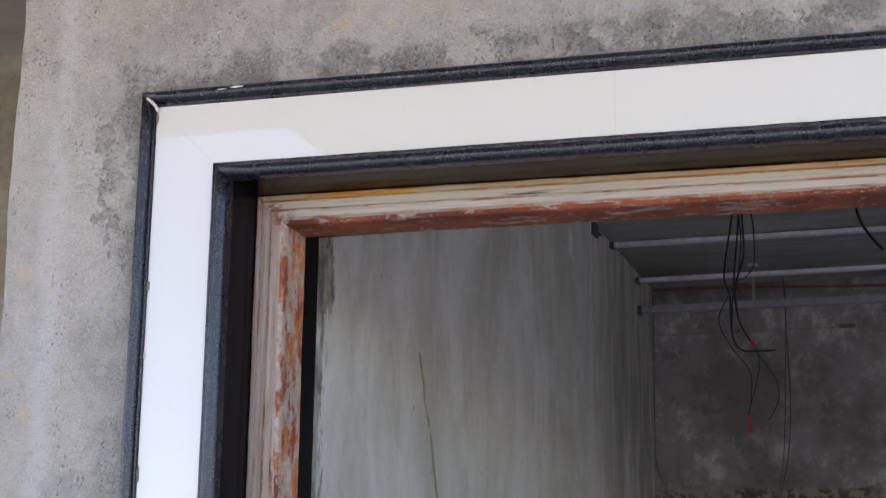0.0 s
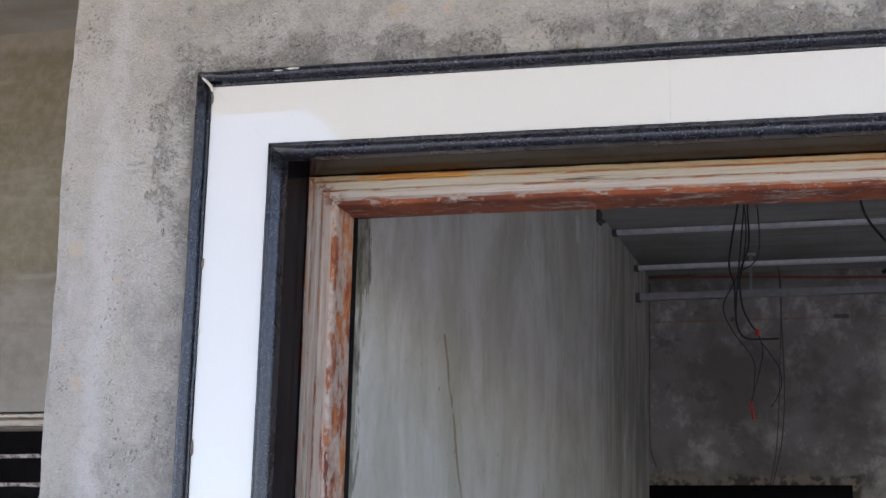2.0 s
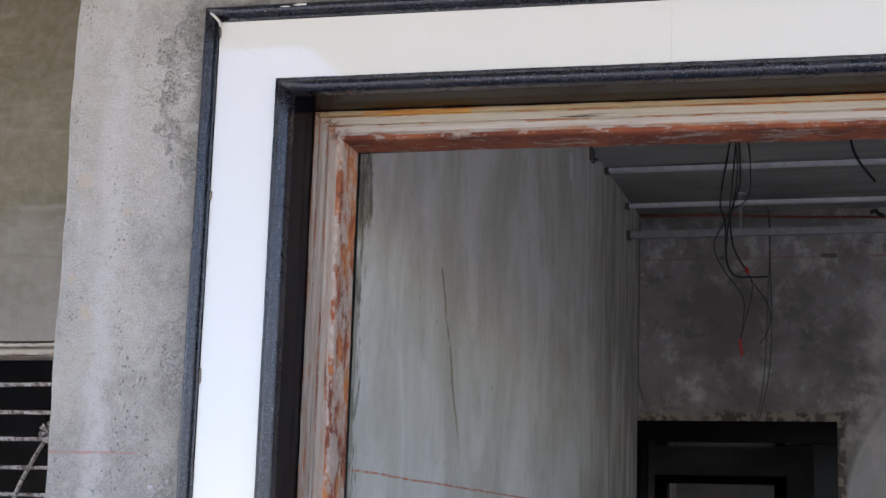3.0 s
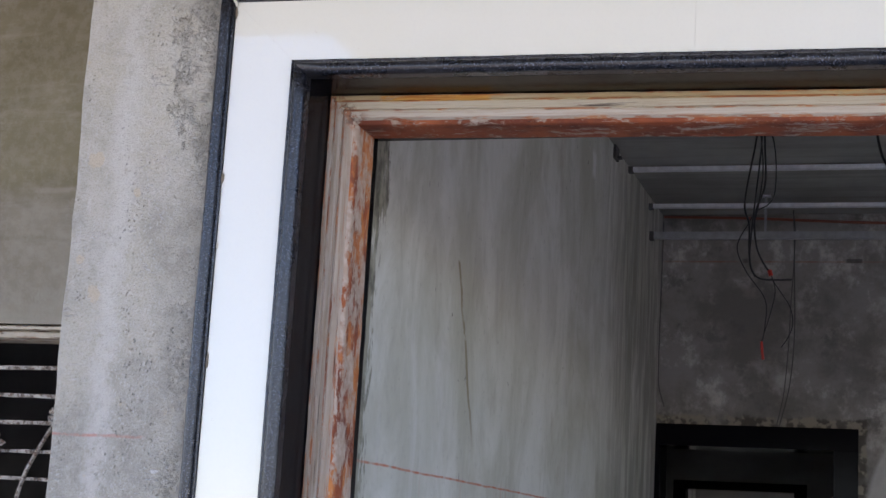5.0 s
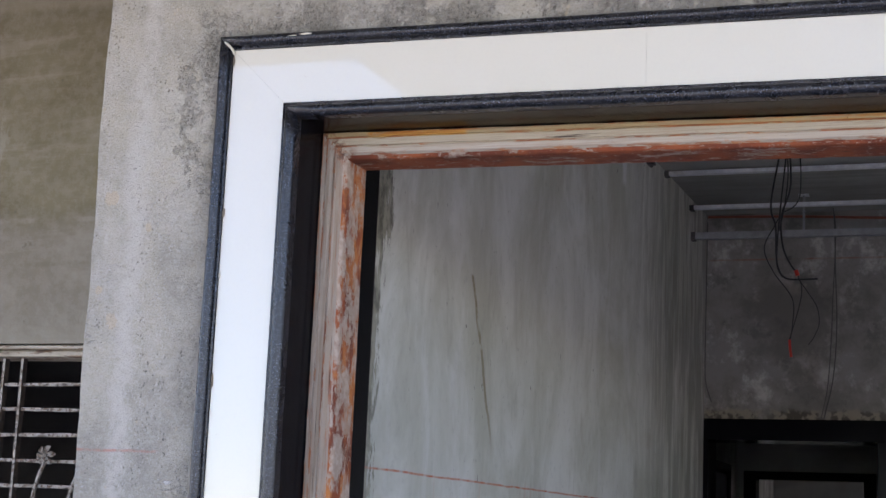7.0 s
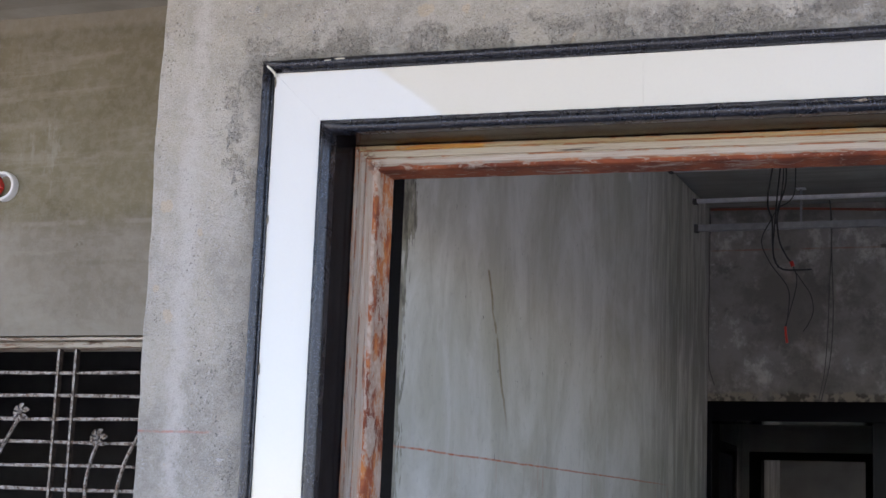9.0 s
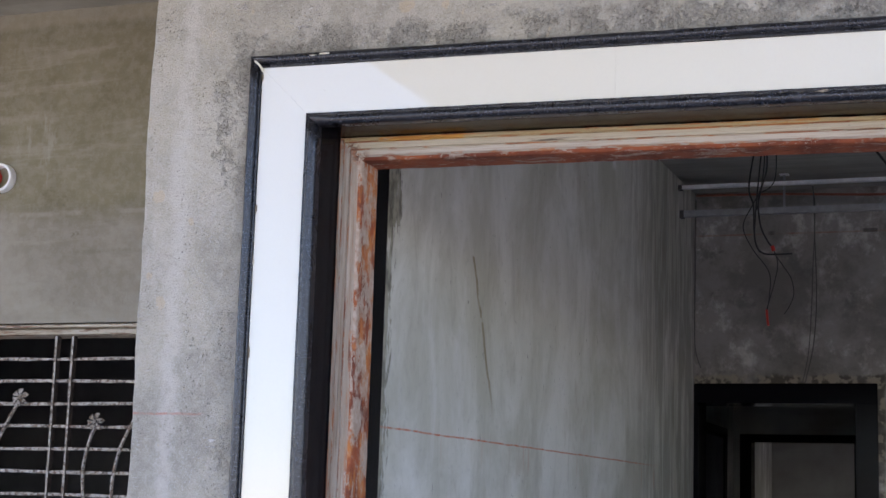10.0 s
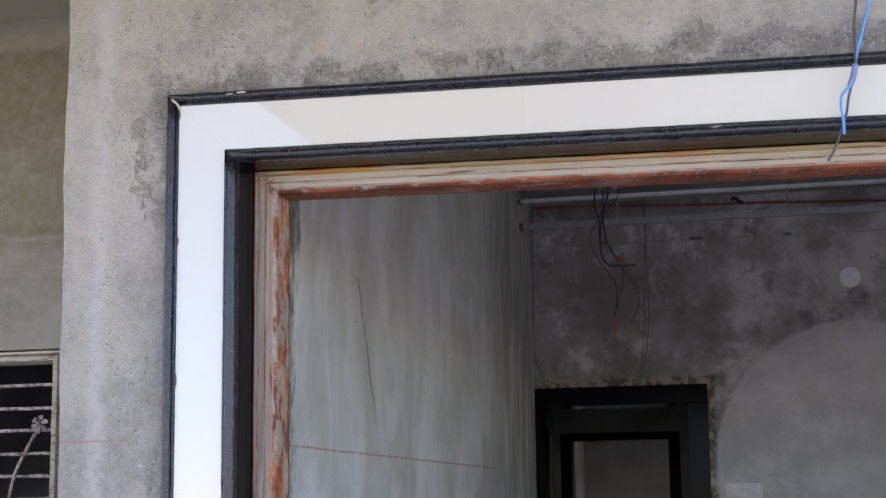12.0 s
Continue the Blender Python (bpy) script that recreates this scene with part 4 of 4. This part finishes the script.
# ---------------------------------------------------------------- cables in the room
def cable(points, radius, material, name="strand", parent=None, sides=6):
    return under(part(name, tube(points, radius, sides), material), parent)


bundle = thing("cable_bundle", (0.66, 2.87, CEIL_Z), "tangle of thin black electric cables hanging from the slab", "cables")
Y = 2.87
for pts, r in (
    ([(0.655, Y, CEIL_Z), (0.643, Y, 2.81), (0.614, Y - 0.01, 2.621), (0.629, Y, 2.544), (0.631, Y, 2.452), (0.640, Y, 2.39), (0.668, Y, 2.360), (0.720, Y, 2.356), (0.773, Y, 2.357)], 0.0042),
    ([(0.672, Y + 0.01, CEIL_Z), (0.677, Y, 2.805), (0.679, Y, 2.681), (0.647, Y + 0.01, 2.578), (0.654, Y, 2.473), (0.680, Y, 2.41), (0.703, Y, 2.379)], 0.0042),
    ([(0.668, Y - 0.01, CEIL_Z), (0.664, Y, 2.80), (0.648, Y - 0.01, 2.62), (0.636, Y, 2.50), (0.633, Y + 0.006, 2.42), (0.652, Y, 2.365)], 0.0036),
    ([(0.690, Y, CEIL_Z), (0.712, Y, 2.79), (0.713, Y, 2.66), (0.690, Y + 0.01, 2.615), (0.653, Y, 2.59), (0.625, Y, 2.545), (0.592, Y - 0.01, 2.465), (0.623, Y, 2.383), (0.687, Y, 2.289), (0.688, Y, 2.199), (0.679, Y, 2.143)], 0.0026),
    ([(0.703, Y, 2.379), (0.719, Y, 2.322), (0.708, Y, 2.254), (0.677, Y, 2.145)], 0.0024),
    ([(0.706, Y, 2.36), (0.740, Y, 2.31), (0.769, Y, 2.263), (0.778, Y, 2.206), (0.762, Y, 2.16), (0.742, Y, 2.13)], 0.0022),
    ([(0.658, Y, CEIL_Z), (0.672, Y - 0.006, 2.74), (0.660, Y, 2.62), (0.640, Y + 0.008, 2.53)], 0.0030),
):
    cable(pts, 0.82 * r, M_BLACKWIRE, "strand", bundle)
under(part("red_connector", tube([(0.699, Y, 2.388), (0.702, Y, 2.378), (0.705, Y, 2.369)], 0.0075, 8), M_REDPLASTIC, None, "red twist connector"), bundle)
under(part("red_tail", tube([(0.678, Y, 2.148), (0.680, Y, 2.12), (0.684, Y, 2.088)], 0.0048, 6), M_REDPLASTIC, None, "red taped cable end"), bundle)

drop = thing("hanging_cable", (0.67, 4.2, CEIL_Z), "pair of thin cables running down the far wall to the doorway", "cables")
cable([(0.668, 4.20, CEIL_Z), (0.678, 4.20, 2.80), (0.676, 4.20, 2.671), (0.681, 4.21, 2.388), (0.663, 4.23, 2.168), (0.623, 4.25, 2.002)], 0.0024, M_GREYWIRE, "strand", drop)
cable([(0.669, 4.21, CEIL_Z), (0.674, 4.21, 2.70), (0.664, 4.215, 2.50), (0.657, 4.22, 2.334), (0.640, 4.24, 2.14), (0.612, 4.25, 2.002)], 0.0020, M_GREYWIRE, "strand", drop)

stray = thing("loose_cable", (1.06, 2.87, CEIL_Z), "short loose black cable poking from the slab", "cables")
cable([(1.035, 2.87, CEIL_Z), (1.055, 2.87, 2.79), (1.08, 2.87, 2.735), (1.126, 2.87, 2.672)], 0.0045, M_BLACKWIRE, "strand", stray)
stray = thing("loose_cable", (1.30, 2.87, CEIL_Z), "short loose black cable poking from the slab", "cables")
cable([(1.37, 2.87, CEIL_Z), (1.30, 2.87, 2.76), (1.285, 2.87, 2.70)], 0.0060, M_BLACKWIRE, "strand", stray)
corner = thing("corner_cable", (0.12, 4.262, 2.9), "thin dark cable in the corner beside the doorway", "cables")
cable([(0.120, 4.262, 2.86), (0.119, 4.262, 2.70), (0.118, 4.262, 2.536), (0.1165, 4.262, 2.243), (0.122, 4.262, 2.149), (0.146, 4.262, 2.069)], 0.0022, M_GREYWIRE, "strand", corner)
conduit = thing("wall_conduit", (0.9, 4.26, 2.86), "thin red-brown conduit along the top of the far wall", "conduit")
cable([(0.121, 4.262, 2.882), (0.5, 4.262, 2.874), (0.9, 4.262, 2.856), (1.3, 4.262, 2.846), (1.8, 4.262, 2.826), (2.6, 4.262, 2.80)], 0.0060, M_CONDUIT, "run", conduit)
under(part("junction_knot", tube([(1.085, 4.255, 2.868), (1.105, 4.25, 2.876), (1.118, 4.25, 2.862), (1.14, 4.255, 2.853)], 0.009, 8), M_BLACKWIRE), conduit)


def disc(bm, centre, r, depth, normal_y=-1, n=28, dome=0.004):
    """A round cover with a turned rim, facing along -y."""
    c = Vector(centre)
    prof = [(r, 0.0), (r, depth * 0.7), (r * 0.95, depth), (r * 0.86, depth * 0.9), (r * 0.80, depth + dome * 0.6), (r * 0.4, depth + dome)]
    rings = [[bm.verts.new(c + Vector((q * math.cos(a), -d, q * math.sin(a)))) for a in (2 * math.pi * k / n for k in range(n))] for q, d in prof]
    for a, b in zip(rings, rings[1:]):
        for k in range(n):
            bm.faces.new((a[k], a[(k + 1) % n], b[(k + 1) % n], b[k]))
    bm.faces.new(rings[-1])
    bm.faces.new(rings[0][::-1])
    return bm


cover = tagged(part("junction_cover", disc(bmesh.new(), (1.616, BACK_Y, 2.474), 0.048, 0.010), M_PVC), "round white plastic junction cover on the far wall", "junction cover")
sw = thing("switch_plate", (1.085, BACK_Y, 1.46), "pale square switch box cover on the far wall", "switch plate")
under(part("plate", box(1.001, 1.171, BACK_Y - 0.014, BACK_Y + 0.001, 1.392, 1.530, 0.004), M_PLATE), sw)
under(part("cover_panel", box(1.013, 1.159, BACK_Y - 0.018, BACK_Y - 0.0142, 1.404, 1.518, 0.0015), M_PLATE), sw)

# ---------------------------------------------------------------- cable over the casing
feed = thing("blue_cable", (1.6, -0.03, PORCH_Z), "blue and grey cables hanging over the casing, joined with tape", "cable")
cable([(1.64, -0.03, PORCH_Z), (1.625, -0.03, 2.60), (1.597, -0.03, 2.444), (1.578, -0.03, 2.37), (1.566, -0.03, 2.33), (1.560, -0.031, 2.30), (1.553, -0.032, 2.266), (1.545, -0.034, 2.252), (1.531, -0.034, 2.237), (1.527, -0.034, 2.214), (1.530, -0.034, 2.184), (1.5305, -0.034, 2.152)], 0.0030, M_BLUEWIRE, "blue_strand", feed, 8)
cable([(1.60, -0.034, PORCH_Z), (1.59, -0.034, 2.60), (1.570, -0.034, 2.445), (1.563, -0.034, 2.39), (1.562, -0.034, 2.35), (1.560, -0.033, 2.30), (1.551, -0.03, 2.26), (1.543, -0.029, 2.23), (1.537, -0.029, 2.197), (1.524, -0.029, 2.16), (1.509, -0.029, 2.121), (1.494, -0.029, 2.097)], 0.0027, M_GREYWIRE, "grey_strand", feed, 8)
under(part("tape_wrap", tube([(1.5605, -0.032, 2.302), (1.559, -0.032, 2.292), (1.554, -0.032, 2.272), (1.547, -0.032, 2.256)], 0.0064, 8), M_TAPE, None, "faded blue insulating tape"), feed)

# ---------------------------------------------------------------- pipe stub in the recessed wall
pipe = thing("pipe_stub", (-1.325, LEFT_Y, 2.326), "white plastic pipe stub with a red plug, cast into the wall", "pipe")
bm = bmesh.new()
rings = []
for r, y in ((0.044, 0.01), (0.044, -0.024), (0.0425, -0.026), (0.0355, -0.026), (0.0345, -0.024), (0.0345, 0.05)):
    rings.append([bm.verts.new((-1.325 + r * math.cos(a), LEFT_Y + y, 2.326 + r * math.sin(a))) for a in (2 * math.pi * k / 32 for k in range(32))])
for a, b in zip(rings, rings[1:]):
    for k in range(32):
        bm.faces.new((a[k], a[(k + 1) % 32], b[(k + 1) % 32], b[k])).smooth = True
bm.faces.new(rings[-1])
under(part("pipe_wall", bm, M_PVC), pipe)
bm = bmesh.new()
bmesh.ops.create_uvsphere(bm, u_segments=14, v_segments=9, radius=0.023)
for v in bm.verts:
    k = 1 + 0.18 * math.sin(7 * v.co.x * 60 + 3 * v.co.z * 90)
    v.co = Vector((-1.345 + v.co.x * 0.85 * k, LEFT_Y - 0.016 + v.co.y * 0.8, 2.326 + v.co.z * 1.25 * k))
under(part("red_plug", bm, M_REDPLASTIC, None, "crumpled red plug"), pipe)

# ---------------------------------------------------------------- grille window
window = thing("window_frame", ((WIN_L + WIN_R) / 2, LEFT_Y + 0.05, WIN_B), "old wooden window frame with worn cream and brown paint", "window frame")
RAIL = [(0.0, 0.0), (0.0, 0.012), (0.005, 0.016), (0.012, 0.016), (0.015, 0.011), (0.019, 0.011), (0.022, 0.017), (0.034, 0.018), (0.038, 0.012), (0.038, 0.0)]
bm = casing_leg([(u, LEFT_Y + 0.070 - v * 4.2) for u, v in RAIL], "head", WIN_B, 0.0006, 0.05, None, False, WIN_T - 0.001, WIN_L, WIN_R, 0)
under(part("head_rail", bm, M_RAIL), window)
for side in ("left", "right"):
    bm = casing_leg([(u, LEFT_Y + 0.070 - v * 4.2) for u, v in RAIL], side, WIN_B, 0.0006, 0.05, None, False, WIN_T - 0.001, WIN_L, WIN_R, 0)
    under(part("side_rail", bm, M_RAIL), window)
under(part("sill", box(WIN_L, WIN_R, LEFT_Y - 0.02, LEFT_Y + 0.11, WIN_B, WIN_B + 0.04, 0.004), M_RAIL), window)

GR_Y = LEFT_Y + 0.006
grille = thing("window_grille", ((WIN_L + WIN_R) / 2, GR_Y, WIN_B), "iron window grille with chipped cream paint and flower ornaments", "window grille")
rng = random.Random(9)


def rod(x0, x1, z):
    """A square horizontal rod, a little bent and lumpy with paint."""
    bm = bmesh.new()
    cuts = 60
    rows = []
    for i in range(cuts + 1):
        x = x0 + (x1 - x0) * i / cuts
        h = 0.0044 + rng.uniform(-0.0007, 0.0009)
        w = 0.0012 * math.sin(x * 9 + z * 40)
        rows.append([bm.verts.new((x, GR_Y + a, z + w + b)) for a, b in ((0.004, -h), (0.012, -h), (0.012, h), (0.004, h))])
    for a, b in zip(rows, rows[1:]):
        for k in range(4):
            bm.faces.new((a[k], a[(k + 1) % 4], b[(k + 1) % 4], b[k]))
    bm.faces.new(rows[0])
    bm.faces.new(rows[-1])
    return bm


for i in range(16):
    under(part("horizontal_rod", rod(WIN_L + 0.039, WIN_R - 0.039, 1.773 - 0.0664 * i), M_IRON), grille)


def flat_bar(x):
    """A vertical flat bar set edge on, with lumpy edges: paint on its narrow faces, dark brown on its flanks."""
    bm = bmesh.new()
    rows = []
    for i in range(46):
        z = WIN_B + 0.04 + (WIN_T - 0.039 - WIN_B - 0.04) * i / 45
        w = 0.0036 + rng.uniform(-0.0005, 0.0006)
        d = 0.018 + rng.uniform(-0.002, 0.002)
        rows.append([bm.verts.new((x + a, GR_Y + b, z)) for a, b in ((-w, -0.002), (w, -0.002), (w, d), (-w, d))])
    for a, b in zip(rows, rows[1:]):
        for k in range(4):
            bm.faces.new((a[k], a[(k + 1) % 4], b[(k + 1) % 4], b[k])).material_index = k % 2
    bm.faces.new(rows[0])
    bm.faces.new(rows[-1])
    return bm


BAY = 0.4275
for i in range(-2, 4):
    for x in (-1.0985, -1.0415):
        xx = x + BAY * -i
        if WIN_L + 0.06 < xx < WIN_R - 0.06:
            under(part("flat_bar", flat_bar(xx), [M_IRON, M_BROWN_IRON]), grille)


def flower(c, turn):
    """Six cupped petals round a knob."""
    bm = bmesh.new()
    for k in range(6):
        a = turn + k * math.pi / 3
        d = Vector((math.cos(a), 0, math.sin(a)))
        side = Vector((-math.sin(a), 0, math.cos(a)))
        rows = []
        for f, w, y in ((0.18, 0.0022, -0.002), (0.45, 0.0052, -0.007), (0.72, 0.0082, -0.007), (0.92, 0.0070, -0.003), (1.03, 0.0025, 0.0)):
            rows.append([bm.verts.new(Vector(c) + d * (0.0265 * f) + side * (w * s) + Vector((0, y + yy, 0))) for s, yy in ((-1, 0.0), (-0.55, 0.003), (0, 0.0045), (0.55, 0.003), (1, 0.0), (0, 0.0085))])
        for p, q in zip(rows, rows[1:]):
            for j in range(6):
                bm.faces.new((p[j], p[(j + 1) % 6], q[(j + 1) % 6], q[j]))
        bm.faces.new(rows[0])
        bm.faces.new(rows[-1])
    knob = bmesh.new()
    bmesh.ops.create_icosphere(knob, subdivisions=2, radius=0.0045)
    for v in knob.verts:
        v.co = Vector(c) + v.co + Vector((0, -0.004, 0))
    tmp = bpy.data.meshes.new("tmp")
    knob.to_mesh(tmp)
    knob.free()
    bm.from_mesh(tmp)
    bpy.data.meshes.remove(tmp)
    return bm


for i in range(-1, 4):
    s = -BAY * i
    tall = [(-1.207, 1.652), (-1.238, 1.602), (-1.280, 1.520), (-1.301, 1.435), (-1.303, 1.36), (-1.298, 1.286), (-1.288, 1.20), (-1.275, 1.10), (-1.27, 0.98)]
    low = [(-1.368, 1.578), (-1.388, 1.53), (-1.403, 1.452), (-1.394, 1.36), (-1.362, 1.284), (-1.335, 1.20), (-1.31, 1.10), (-1.29, 0.98)]
    for pts, top, turn in ((tall, (-1.205, 1.657), 0.35), (low, (-1.368, 1.587), 0.15)):
        stem = under(part("stem", tube([(x + s, GR_Y - 0.004, z) for x, z in pts], 0.0052, 8), M_IRON), grille)
        part("flower", flower((top[0] + s, GR_Y - 0.010, top[1]), turn), M_IRON, stem, "pressed iron six-petal flower")
